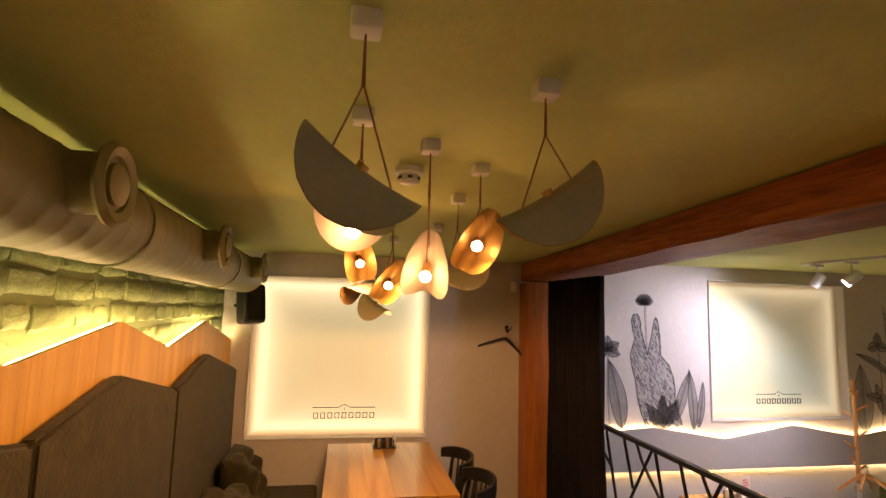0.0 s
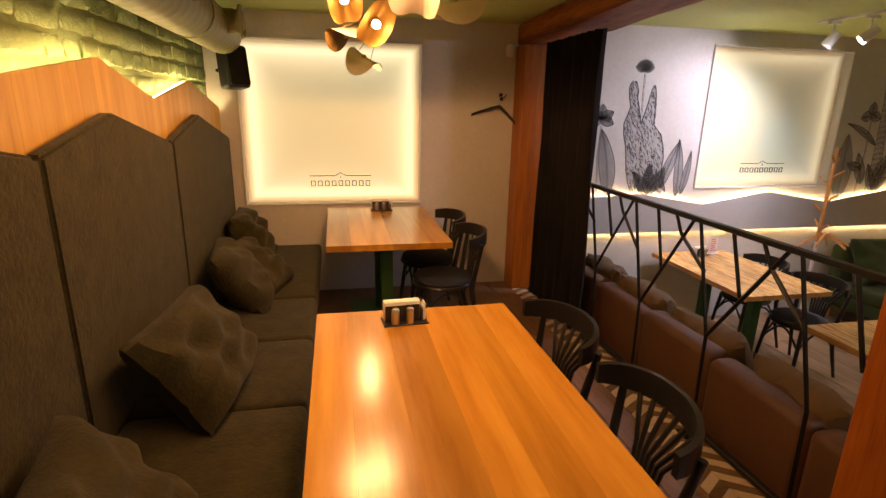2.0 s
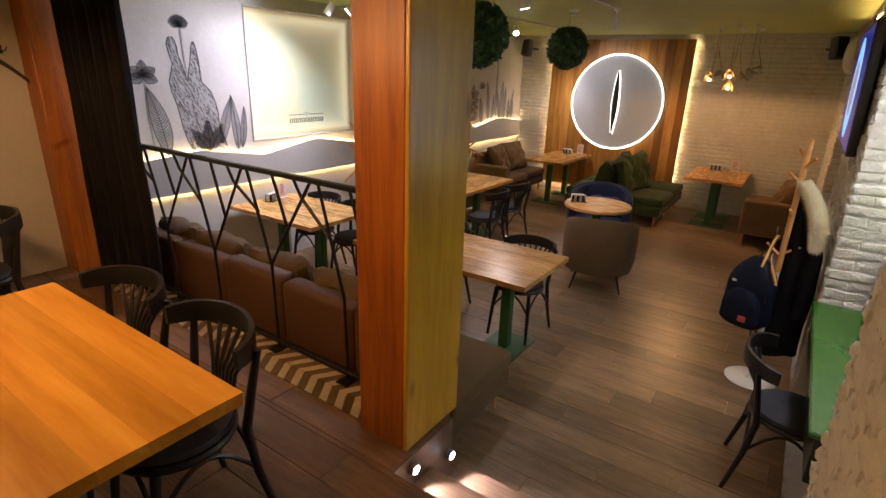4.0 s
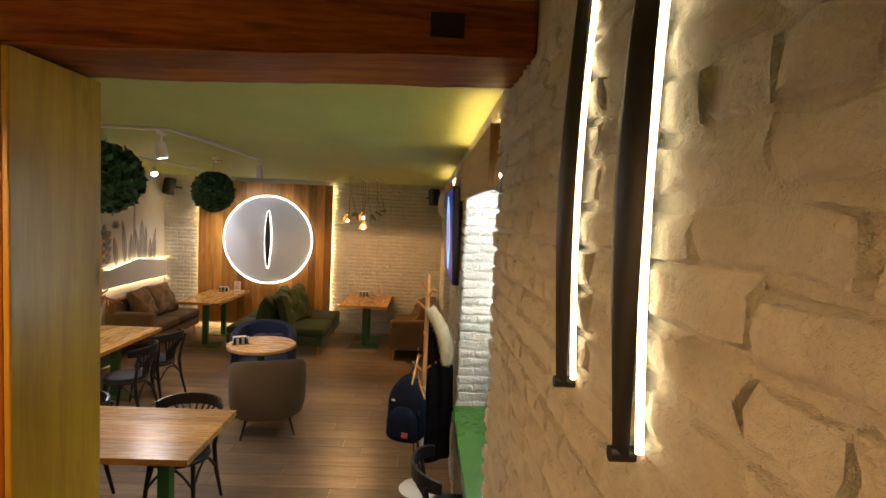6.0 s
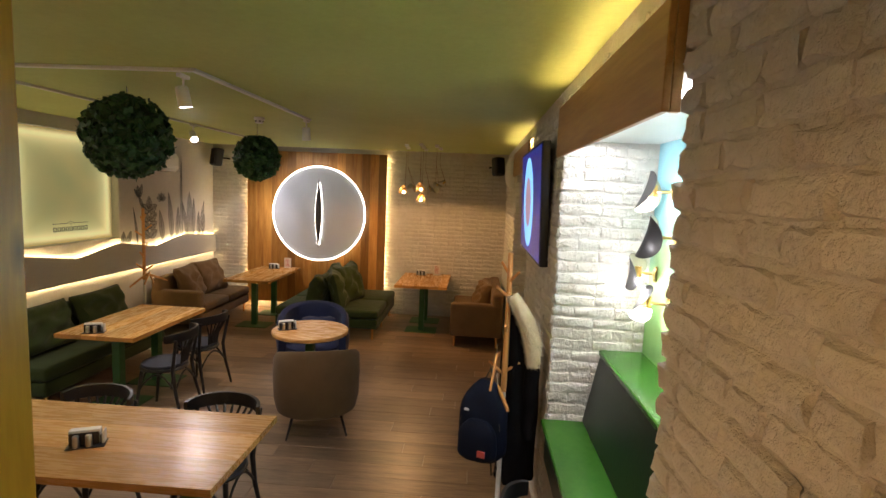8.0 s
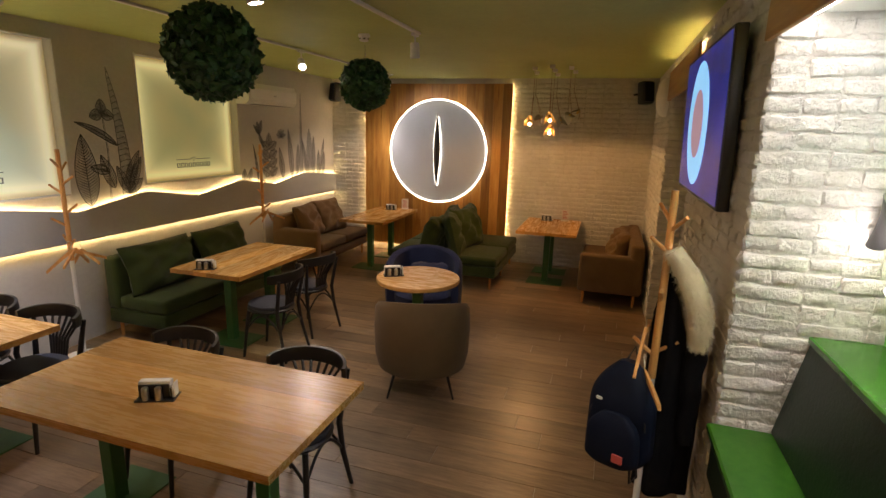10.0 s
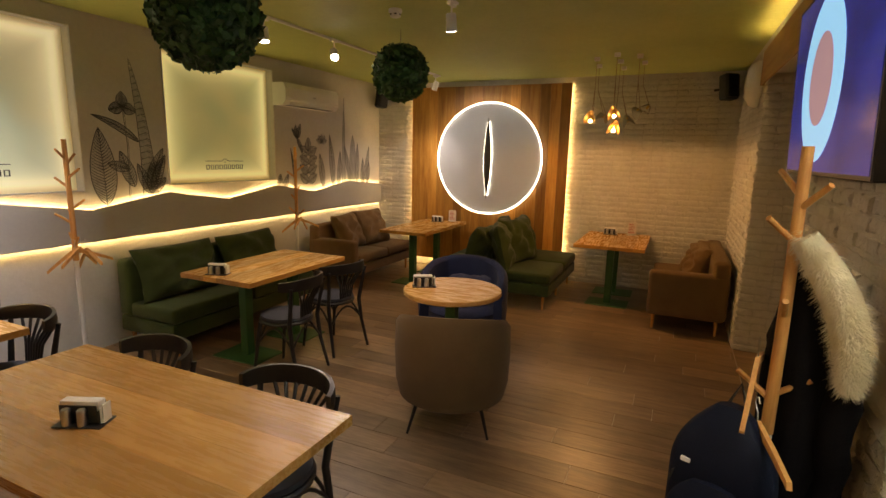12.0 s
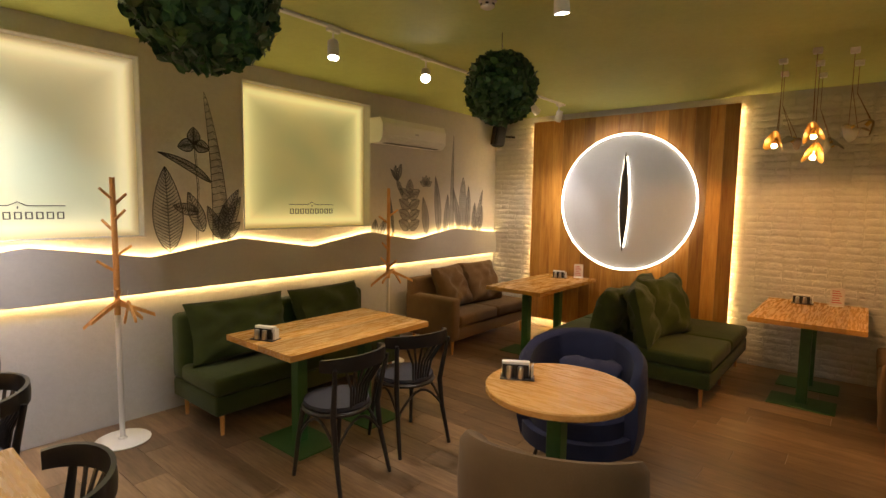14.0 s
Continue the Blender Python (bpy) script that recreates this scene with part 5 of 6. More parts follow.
coat_rack(6.40, 6.50, 15, "coat rack with a white pole and twig-like wooden top")
coat_rack(8.86, 6.42, 40, "coat rack with a white pole and twig-like wooden top")
coat_rack(5.88, 1.97, 200, "coat rack loaded with a backpack and a fur-trimmed coat")
for x, y, z, rz, ty in ((6.40, 6.43, 1.06, 30, 8), (6.36, 6.45, 1.05, -35, -10), (6.45, 6.45, 1.04, 80, 12), (8.86, 6.35, 1.05, 20, 8), (8.82, 6.37, 1.04, -50, -8), (5.80, 2.02, 1.02, 12, 20), (5.84, 2.03, 1.20, -14, -18)):
    hanger(pose(x, y, z, 0, ty, rz), M["hanger"], "pale wooden clothes hanger on a coat rack")

# coat with a fur hood
ct = thing("coat", pose(5.90, 1.98, 0), "long black coat with a cream fur hood on the coat rack", "coat")
b, rows = BM(), []
for j in range(31):
    t = j / 30
    g = min(1, t * 2.6) ** 0.7
    cx, cy = 0.02 + 0.05 * g, -0.05 - 0.075 * g
    w, d = 0.04 + 0.08 * g, 0.035 + 0.085 * g + 0.012 * t
    row = []
    for k in range(48):
        a = 2 * math.pi * k / 48
        fold = 1 + g * (0.09 * math.sin(5 * a + 1.2 * math.sin(3 * t)) + 0.05 * math.sin(9 * a + 4 * t)) + 0.03 * math.sin(17 * t + 2 * a)
        row.append(b.verts.new((cx + w * math.cos(a) * fold, cy + d * math.sin(a) * fold, 1.47 - 1.22 * t + 0.02 * math.sin(2 * a))))
    rows.append(row)
for p, q in zip(rows, rows[1:]):
    for k in range(48):
        b.faces.new((p[k], p[(k + 1) % 48], q[(k + 1) % 48], q[k]))
b.faces.new(rows[0]); b.faces.new(rows[-1][::-1])
part("body", b, M["coat"], ct, smooth=True)
for x, y, r in ((-0.035, -0.185, 0.05), (0.14, -0.05, 0.05)):
    sl = [(x + 0.012 * math.sin(k), y + 0.008 * math.sin(1.7 * k), 1.22 - 0.065 * k) for k in range(11)]
    part("sleeve", tube(BM(), sl, [r * (0.75 + 0.3 * min(1, k / 3) - 0.02 * k + 0.06 * math.sin(2.4 * k)) for k in range(11)], 14), M["coat"], ct, smooth=True)
rg = random.Random(8)
b = BM()
line = [Vector((-0.045 - 0.05 * t, -0.03 - 0.15 * t - 0.045 * math.sin(math.pi * t), 1.53 - 0.41 * t)) for t in [k / 14 for k in range(15)]]
thick = [0.022 + 0.030 * math.sin(math.pi * min(1, 0.12 + k / 16)) ** 0.6 for k in range(15)]
tube(b, line, thick, 14)
fur_core = part("fur_trim", b, M["fur"], ct, "shaggy cream fur trim", True)
b = BM()
for k in range(9000):
    i = rg.randrange(15)
    p = line[i].lerp(line[min(14, i + 1)], rg.random())
    d = Vector((rg.gauss(0, 1), rg.gauss(0, 1), rg.gauss(0, 0.7))).normalized()
    o = p + d * thick[i] * 0.9
    lay = Vector((rg.gauss(0, 0.4), -0.3 + rg.gauss(0, 0.4), -1.0))
    m1 = o + d * 0.010 + lay * 0.006
    tip = m1 + d * rg.uniform(0.002, 0.02) + lay * rg.uniform(0.004, 0.018)
    sd = d.cross(lay).normalized() * 0.0012
    f1 = [b.verts.new(v) for v in (o - sd, o + sd, m1 + sd * 0.8, m1 - sd * 0.8)]
    b.faces.new(f1)
    b.faces.new((f1[3], f1[2], b.verts.new(tip)))
tagged(part("fur_hair", b, M["fur"], fur_core), kind="stuff")

# backpack
bp = thing("backpack", pose(5.85, 2.06, 0.47, -4, 0, 250), "navy nylon backpack with a small red patch on the coat rack", "backpack")


def pack_shell(w, y0, y1, z0, z1, top, lump):
    """A stuffed bag: rounded-square rings that close into a dome."""
    b, rows, n = BM(), [], 18
    for j in range(n + 1):
        t = j / n
        k1 = 1 - 0.35 * max(0, (0.16 - t) / 0.16) ** 2
        k2 = 1 - top * max(0, (t - 0.55) / 0.45) ** 2.2
        row = []
        for k in range(36):
            a = 2 * math.pi * k / 36
            c, s_ = math.cos(a), math.sin(a)
            r = (abs(c) ** 3 + abs(s_) ** 3) ** (-1 / 3)
            r *= k1 * k2 * (1 + lump * (math.sin(3 * a + 5 * t) + 0.6 * math.sin(7 * t + 2 * a)))
            row.append(b.verts.new((w * c * r, (y0 + y1) / 2 + (y1 - y0) / 2 * s_ * r, z0 + (z1 - z0) * t - 0.01 * c * c * t)))
        rows.append(row)
    for p, q in zip(rows, rows[1:]):
        for k in range(36):
            b.faces.new((p[k], p[(k + 1) % 36], q[(k + 1) % 36], q[k]))
    b.faces.new(rows[0][::-1]); b.faces.new(rows[-1])
    return b


part("body", pack_shell(0.155, -0.21, -0.03, 0.0, 0.52, 0.72, 0.02), M["navy"], bp, smooth=True)
part("front_pocket", pack_shell(0.125, -0.265, -0.17, 0.03, 0.29, 0.55, 0.02), M["navy"], bp, smooth=True)
part("patch", bx(BM(), 0.02, 0.07, -0.272, -0.262, 0.07, 0.11, 0.002), M["red"], bp, "red patch")
part("label", bx(BM(), -0.105, -0.075, -0.207, -0.196, 0.32, 0.335, 0.002), M["cloth_white"], bp, "small white mark")
part("zip", tube(BM(), [(0.135 * math.sin(a), -0.20 + 0.03 * math.cos(a), 0.22 + 0.14 * math.cos(a)) for a in [-1.5 + 0.25 * k for k in range(13)]], 0.004, 6), M["black"], bp)
for s in (-1, 1):
    part("strap", tube(BM(), [(s * 0.07, -0.04, 0.44), (s * 0.08, 0.0, 0.34), (s * 0.10, 0.0, 0.15), (s * 0.13, -0.05, 0.02)], [0.014, 0.016, 0.014, 0.008], 8), M["black"], bp, smooth=True)
part("loop", tube(BM(), [(-0.03, -0.06, 0.49), (0, -0.04, 0.57), (0.03, -0.06, 0.49)], 0.006, 6), M["black"], bp)
part("strap_end", tube(BM(), [(0.09, -0.10, 0.02), (0.10, -0.09, -0.06), (0.07, -0.09, -0.11), (0.06, -0.10, 0.01)], 0.006, 6), M["black"], bp)


# hanging balls of small leaves
def leaf_ball(x, y, z, r, seed, n):
    e = thing("leaf_ball", pose(x, y, z), "hanging ball of small dark green artificial leaves", "artificial plant", "hanging leaf balls")
    part("core", lathe(BM(), [(0.02 * r, r * 0.8)] + [(0.82 * r * math.sin(a), 0.82 * r * math.cos(a)) for a in [math.pi * k / 10 for k in range(1, 10)]] + [(0.02 * r, -r * 0.8)], 20), M["leaf"], e, smooth=True)
    rg = random.Random(seed)
    b = BM()
    for k in range(n):
        d = Vector((rg.gauss(0, 1), rg.gauss(0, 1), rg.gauss(0, 1))).normalized()
        o = d * r * rg.uniform(0.80, 1.0) * (1 + 0.05 * noise.noise(d * 3))
        n1 = (d + 0.7 * Vector((rg.gauss(0, 1), rg.gauss(0, 1), rg.gauss(0, 1)))).normalized()
        u = n1.orthogonal().normalized()
        q = Matrix.Rotation(rg.uniform(0, 6.28), 3, n1)
        u = q @ u
        w = n1.cross(u)
        s = rg.uniform(0.020, 0.036)
        b.faces.new([b.verts.new(o + s * (u * a + w * c) + n1 * s * h) for a, c, h in ((-1, 0, 0.1), (-0.3, -0.6, 0), (0.5, -0.5, 0.05), (1, 0, 0.25), (0.5, 0.5, 0.05), (-0.3, 0.6, 0))])
    tagged(part("leaves", b, M["leaf_var"], e), kind="stuff")
    part("cord", tube(BM(), [(0, 0, r * 0.8), (0, 0, CEIL - z)], 0.002, 5), M["black"], e)
    part("hook", tube(BM(), [(0, 0, r + 0.02), (0.012, 0, r + 0.035), (0, 0, r + 0.05)], 0.003, 6), M["steel"], e)


leaf_ball(6.17, 4.715, 2.465, 0.29, 1, 2600)
leaf_ball(8.18, 4.64, 2.45, 0.245, 2, 2000)

# lamp tracks and spots
tr = thing("lamp_track", pose(0, 0, 0), "white lamp track under the hall ceiling", "lamp track")
for x0, x1, y0, y1 in ((5.53, 7.62, 3.855, 3.89), (5.53, 5.565, 3.892, 6.15), (5.567, 10.75, 5.44, 5.475)):
    part("rail", bx(BM(), x0, x1, y0, y1, CEIL - 0.02, CEIL - 0.001, 0.003), M["white"], tr)
for (x, y), to in SPOTS:
    e = thing("track_spot", pose(x, y, CEIL - 0.02), "white cylindrical track spotlight", "spotlight", "track spotlights")
    part("adapter", bx(BM(), -0.05, 0.05, -0.016, 0.016, -0.022, 0.0, 0.003), M["white"], e)
    part("stem", tube(BM(), [(0, 0, -0.02), (0, 0, -0.10)], 0.007, 8), M["white"], e)
    mm = look((0, 0, -0.13), Vector(to) - Vector((x, y, CEIL - 0.02)))
    part("can", lathe(BM(), [(0.03, 0.06), (0.036, 0.05), (0.04, -0.06), (0.037, -0.062), (0.036, -0.05)], 24, mm), M["white"], e, smooth=True)
    part("lens", lathe(BM(), [(0.034, -0.0505), (0.034, -0.0515)], 24, mm), M["spot"], e, "glowing lens")

# small lights in the foot of the column
for x, y, z in ((3.225, 3.158, 0.443), (3.525, 3.158, 0.313)):
    e = thing("step_light", pose(x, y, z), "small round recessed step light", "step light", "step lights")
    part("ring", lathe(BM(), [(0.028, 0.0), (0.028, 0.024), (0.02, 0.026)], 20, Matrix.Rotation(radians(90), 4, "X")), M["steel"], e, smooth=True)
    part("lens", lathe(BM(), [(0.02, 0.0262), (0.018, 0.029)], 20, Matrix.Rotation(radians(90), 4, "X")), M["spot"], e, "glowing lens")
    lamp("step_lamp", "SPOT", look((x, y - 0.04, z), (x + 0.08, y - 0.5, z - 0.42)), 11, DAY, 0.012, 75)

# cushions on the sofas
for k, (x, y, z, rx, rz, w, h, mat, grp) in enumerate((
    (7.25, 6.44, 0.66, 72, 0, 0.84, 0.48, "green_cloth", "green cushions"), (8.12, 6.44, 0.66, 70, 3, 0.80, 0.48, "green_cloth", "green cushions"),
    (9.93, 6.43, 0.67, 66, 8, 0.60, 0.52, "brown_cloth", "brown cushions"), (10.52, 6.43, 0.67, 64, -6, 0.62, 0.54, "brown_cloth", "brown cushions"),
    (10.85, 2.02, 0.60, 64, 160, 0.48, 0.42, "brown_cloth", "brown cushions"), (10.45, 2.02, 0.60, 66, 186, 0.48, 0.42, "brown_cloth", "brown cushions"),
    (9.93, 4.19, 0.68, 76, 18, 0.58, 0.56, "green_cloth", "green cushions"), (10.36, 4.12, 0.69, 68, -18, 0.60, 0.58, "green_cloth", "green cushions"), (10.86, 4.18, 0.68, 72, 6, 0.56, 0.56, "green_cloth", "green cushions"), (9.86, 4.42, 0.67, 72, 166, 0.50, 0.50, "green_cloth", "green cushions"), (10.5, 4.43, 0.69, 70, 192, 0.56, 0.56, "green_cloth", "green cushions"),
    (3.86, 4.12, 0.735, 66, 86, 0.55, 0.46, "beige_cloth", "brown cushions"), (3.86, 4.75, 0.735, 68, 94, 0.55, 0.46, "beige_cloth", "brown cushions"), (3.86, 5.38, 0.735, 66, 90, 0.55, 0.46, "beige_cloth", "brown cushions"), (3.86, 5.95, 0.735, 68, 90, 0.5, 0.46, "beige_cloth", "brown cushions"),
    (8.27, 3.95, 0.55, 66, 105, 0.40, 0.26, "blue_cloth", "navy cushions"),
)):
    pillow(pose(x, y, z, rx, 0, rz), w, h, 0.22, M[mat], {"green_cloth": "moss green velvet cushion on a green sofa", "brown_cloth": "brown cushion leaning on a brown sofa", "beige_cloth": "beige cushion showing above the brown sofa back", "blue_cloth": "navy cushion in the navy armchair"}[mat], 20 + k, grp)


# ---------------------------------------------------------------- ink drawings on the north wall
def stroke(b, pts, w0, w1=None):
    """A brush line on the wall from (x, z) points, lying a little proud of the plaster."""
    w1 = w0 if w1 is None else w1
    prev = None
    for k, (x, z) in enumerate(pts):
        q, p = pts[min(k + 1, len(pts) - 1)], pts[max(k - 1, 0)]
        d = Vector((q[0] - p[0], q[1] - p[1])).normalized()
        w = w0 + (w1 - w0) * k / max(1, len(pts) - 1)
        a, c = b.verts.new((x - d.y * w, NY - 0.0025, z + d.x * w)), b.verts.new((x + d.y * w, NY - 0.0025, z - d.x * w))
        if prev:
            b.faces.new((prev[0], a, c, prev[1]))
        prev = (a, c)


WASH = [None]


def wash(rows):
    """A flat grey tone between two edges, given as pairs of (x, z) points."""
    b = WASH[0]
    made = [[b.verts.new((x, NY - 0.0014, z)) for x, z in pair] for pair in rows]
    for p, q in zip(made, made[1:]):
        b.faces.new((p[0], p[1], q[1], q[0]))


def ink_leaf(b, x, z, ang, length, width, veins=9, bend=0.0, w=0.0048):
    """An engraved leaf from its foot: outline, midrib and slanting hatch."""
    def at(t, s):
        a = radians(ang + bend * t)
        px, pz = x + length * t * math.cos(a), z + length * t * math.sin(a)
        off = s * width * math.sin(math.pi * t ** 0.8) ** 0.8
        return (px - math.sin(a) * off, pz + math.cos(a) * off)
    wash([(at(k / 14, -0.98), at(k / 14, 0.98)) for k in range(1, 14)])
    for s in (-1, 1):
        stroke(b, [at(k / 14, s) for k in range(15)], w, w * 0.7)
        for k in range(1, veins * 2):
            t = k / (veins * 2)
            t2 = min(1.0, t + 0.09)
            stroke(b, [at(t, 0), at((t + t2) / 2, s * 0.55), at(t2, s * 0.95)], w * 0.85, w * 0.3)
    stroke(b, [at(k / 10, 0) for k in range(11)], w, w * 0.5)


def ink_stem(b, pts, w):
    stroke(b, pts, w)
    stroke(b, [(x + w * 4, z) for x, z in pts], w * 0.6)


def ink_horn(b, x, z, h, wd, lean, rings=22):
    """A tall tapering ringed shoot."""
    def at(t, s):
        ww = wd * (1 - t) ** 0.6
        return (x + lean * t * t + s * ww, z + h * t)
    wash([(at(k / 16, -0.97), at(k / 16, 0.97)) for k in range(16)])
    for s in (-1, 1):
        stroke(b, [at(k / 16, s) for k in range(17)], 0.004, 0.002)
    for k in range(1, rings):
        t = k / rings
        stroke(b, [at(t, -1), at(t + 0.012, 0.1), at(t - 0.004, 0.9)], 0.003, 0.0012)
        stroke(b, [at(t + 0.018, 0.2), at(t + 0.012, 0.95)], 0.004, 0.002)


def ink_corn(b, x, z, h, wd):
    span = [(t, wd * math.sin(math.pi * (0.15 + 0.85 * t)) ** 0.7) for t in [k / 12 for k in range(12)]]
    wash([((x - v, z + h * t), (x + v, z + h * t)) for t, v in span])
    for s in (-1, -0.5, 0, 0.5, 1):
        stroke(b, [(x + s * wd * math.sin(math.pi * (0.15 + 0.85 * t)) ** 0.7, z + h * t) for t in [k / 12 for k in range(13)]], 0.003, 0.002)
    for k in range(1, 26):
        t = k / 26
        ww = wd * math.sin(math.pi * (0.15 + 0.85 * t)) ** 0.7
        stroke(b, [(x - ww, z + h * t), (x, z + h * t + 0.008), (x + ww, z + h * t)], 0.0022)


def ink_flower(b, x, z, r, n=7):
    for k in range(n):
        ink_leaf(b, x, z, 20 + 140 * k / (n - 1), r, r * 0.28, 3, 0, 0.003)


def drawing(name, build, label):
    e = thing(name, pose(0, 0, 0), label, "mural")
    b, WASH[0] = BM(), BM()
    build(b)
    part("wash", WASH[0], M["ink_wash"], e, "soft grey tone")
    part("line_work", b, M["ink"], e)
    return e


def mural_a(b):
    x0, z0 = 4.53, 1.345
    # a reptile standing upright with its jaws open behind leaves: left and right edge, level by level
    low = [(0.0, -0.05, 0.32), (0.1, -0.09, 0.29), (0.21, -0.12, 0.25), (0.32, -0.135, 0.255), (0.42, -0.15, 0.24), (0.54, -0.185, 0.20), (0.63, -0.195, 0.11)]
    snout = [(0.63, -0.195, -0.02), (0.72, -0.165, -0.045), (0.78, -0.145, -0.06), (0.86, -0.165, -0.085), (0.94, -0.18, -0.09), (0.99, -0.165, -0.105), (1.01, -0.145, -0.125)]
    jaw = [(0.63, -0.02, 0.11), (0.72, 0.0, 0.108), (0.80, 0.022, 0.105), (0.88, 0.038, 0.10), (0.94, 0.05, 0.09), (0.98, 0.068, 0.075)]
    rg = random.Random(3)
    for form in (low, snout, jaw):
        wash([((x0 + l, z0 + z), (x0 + r, z0 + z)) for z, l, r in form])
        for side in (1, 2):
            stroke(b, [(x0 + f[side], z0 + f[0]) for f in form], 0.006, 0.005)
        for (za, la, ra), (zb, lb, rb) in zip(form, form[1:]):
            for k in range(int((zb - za) * (ra - la) * 1500) + 5):
                t, u = rg.random(), rg.random()
                x, z = x0 + (la + (lb - la) * t) * (1 - u) + (ra + (rb - ra) * t) * u, z0 + za + (zb - za) * t
                stroke(b, [(x, z), (x + 0.010, z - 0.011), (x + 0.013, z - 0.030)], 0.0042, 0.0016)
    ink_stem(b, [(x0 - 0.03, z0 + 0.66), (x0 - 0.04, z0 + 0.9), (x0 - 0.045, z0 + 1.12)], 0.003)
    ink_flower(b, x0 - 0.045, z0 + 1.10, 0.10, 9)
    x0, z0 = 4.50, 1.36
    for a, l in ((58, 0.30), (92, 0.30), (128, 0.28)):
        ink_leaf(b, x0 + 0.16, z0 - 0.04, a, l, 0.055, 6, 0, 0.004)
    ink_leaf(b, x0 - 0.26, z0 - 0.04, 93, 0.62, 0.08, 12, 8)
    ink_leaf(b, x0 - 0.55, z0 - 0.06, 96, 0.4, 0.05, 9, 6)
    ink_stem(b, [(x0 - 0.38, z0), (x0 - 0.40, z0 + 0.35), (x0 - 0.39, z0 + 0.62)], 0.0025)
    for a in (30, 90, 150, 200, -20):
        ink_leaf(b, x0 - 0.39, z0 + 0.66, a, 0.13, 0.045, 5)
    ink_leaf(b, x0 + 0.29, z0 + 0.02, 75, 0.48, 0.05, 9, -4)
    ink_leaf(b, x0 + 0.47, z0 - 0.06, 88, 0.55, 0.045, 10, 6)
    ink_leaf(b, x0 + 0.52, z0 - 0.04, 78, 0.42, 0.035, 8, 4)


def mural_b(b):
    x0, z0 = 7.03, 1.30
    ink_leaf(b, x0 - 0.145, z0 - 0.05, 91, 0.66, 0.112, 13, 1)
    ink_leaf(b, x0 + 0.27, z0 + 0.06, 78, 0.42, 0.06, 8, -10)
    ink_horn(b, x0 + 0.27, z0 + 0.02, 1.20, 0.075, -0.12)
    ink_stem(b, [(x0 + 0.06, z0), (x0 + 0.08, z0 + 0.45), (x0 + 0.06, z0 + 0.80)], 0.003)
    for a in (90, 195, -15):
        ink_leaf(b, x0 + 0.06, z0 + 0.80, a, 0.13, 0.05, 6)
    ink_leaf(b, x0 + 0.19, z0 + 0.50, 138, 0.46, 0.032, 9, 14)
    ink_leaf(b, x0 + 0.12, z0 + 0.10, 110, 0.34, 0.06, 7)
    ink_leaf(b, x0 + 0.08, z0 + 0.26, 165, 0.20, 0.045, 6)
    for a, l in ((64, 0.40), (40, 0.22), (112, 0.30)):
        ink_leaf(b, x0 + 0.27, z0 + 0.03, a, l, 0.05, 7)


def mural_c(b):
    z0 = 1.27
    for x, a, l, w in ((9.03, 80, 0.2, 0.05), (9.10, 60, 0.22, 0.045), (9.33, 95, 0.52, 0.02), (10.13, 92, 0.72, 0.06), (9.90, 95, 0.46, 0.06), (10.25, 80, 0.5, 0.05), (10.55, 100, 0.6, 0.05), (10.72, 84, 0.62, 0.05), (10.90, 70, 0.6, 0.045), (10.86, 82, 0.4, 0.05), (11.0, 76, 0.36, 0.05)):
        ink_leaf(b, x, z0, a, l, w, 9, 4)
    for k, z in enumerate((0.08, 0.2, 0.32, 0.44)):
        ink_leaf(b, 9.59, z0 + z, 28, 0.2, 0.06, 5)
        ink_leaf(b, 9.59, z0 + z, 150, 0.2, 0.06, 5)
    ink_leaf(b, 9.59, z0 + 0.48, 88, 0.18, 0.06, 5)
    ink_flower(b, 9.88, z0 + 0.60, 0.12, 5)
    ink_horn(b, 10.385, z0, 1.25, 0.045, 0.02, 40)
    ink_corn(b, 10.62, z0 + 0.05, 0.68, 0.085)
    # small bird-shaped sprig
    for a, l, w in ((70, 0.2, 0.04), (130, 0.16, 0.02), (-60, 0.2, 0.03), (100, 0.17, 0.04)):
        ink_leaf(b, 9.38, z0 + 0.64, a, l, w, 6)


drawing("mural", mural_a, "engraving-like grey wall drawing of plants and a reptile")
drawing("mural", mural_b, "engraving-like grey wall drawing of shoots and leaves")
drawing("mural", mural_c, "engraving-like grey wall drawing of corn and flowers")


# ---------------------------------------------------------------- pieces of the floors and walls
def pieces(name, parent, mesh_list, spots, seed):
    rg = random.Random(seed)
    for m in spots:
        ob = new(name, rg.choice(mesh_list))
        ob.parent = parent
        ob.matrix_basis = m


def plank_floor(parent, x0, x1, y0, y1, z, mat, w, l, seed, skip=None):
    rg = random.Random(seed)
    cache = {}
    x = x0
    while x < x1 - 0.01:
        xe = min(x + w, x1)
        y = y0 - rg.uniform(0, l)
        while y < y1 - 0.01:
            ya, yb = max(y, y0), min(y + l, y1)
            if yb - ya > 0.02 and not (skip and skip(x, xe, ya, yb)):
                key = (round(xe - x, 3), round(yb - ya, 3))
                if key not in cache:
                    cache[key] = mesh_of("plank", bx(BM(), 0, key[0] - 0.002, 0, key[1] - 0.002, -0.006, 0, 0.0012), mat)
                ob = new("plank", cache[key])
                ob.parent = parent
                ob.matrix_basis = pose(x + 0.001, ya + 0.001, z + rg.uniform(-0.0006, 0.0002))
            y += l
        x += w


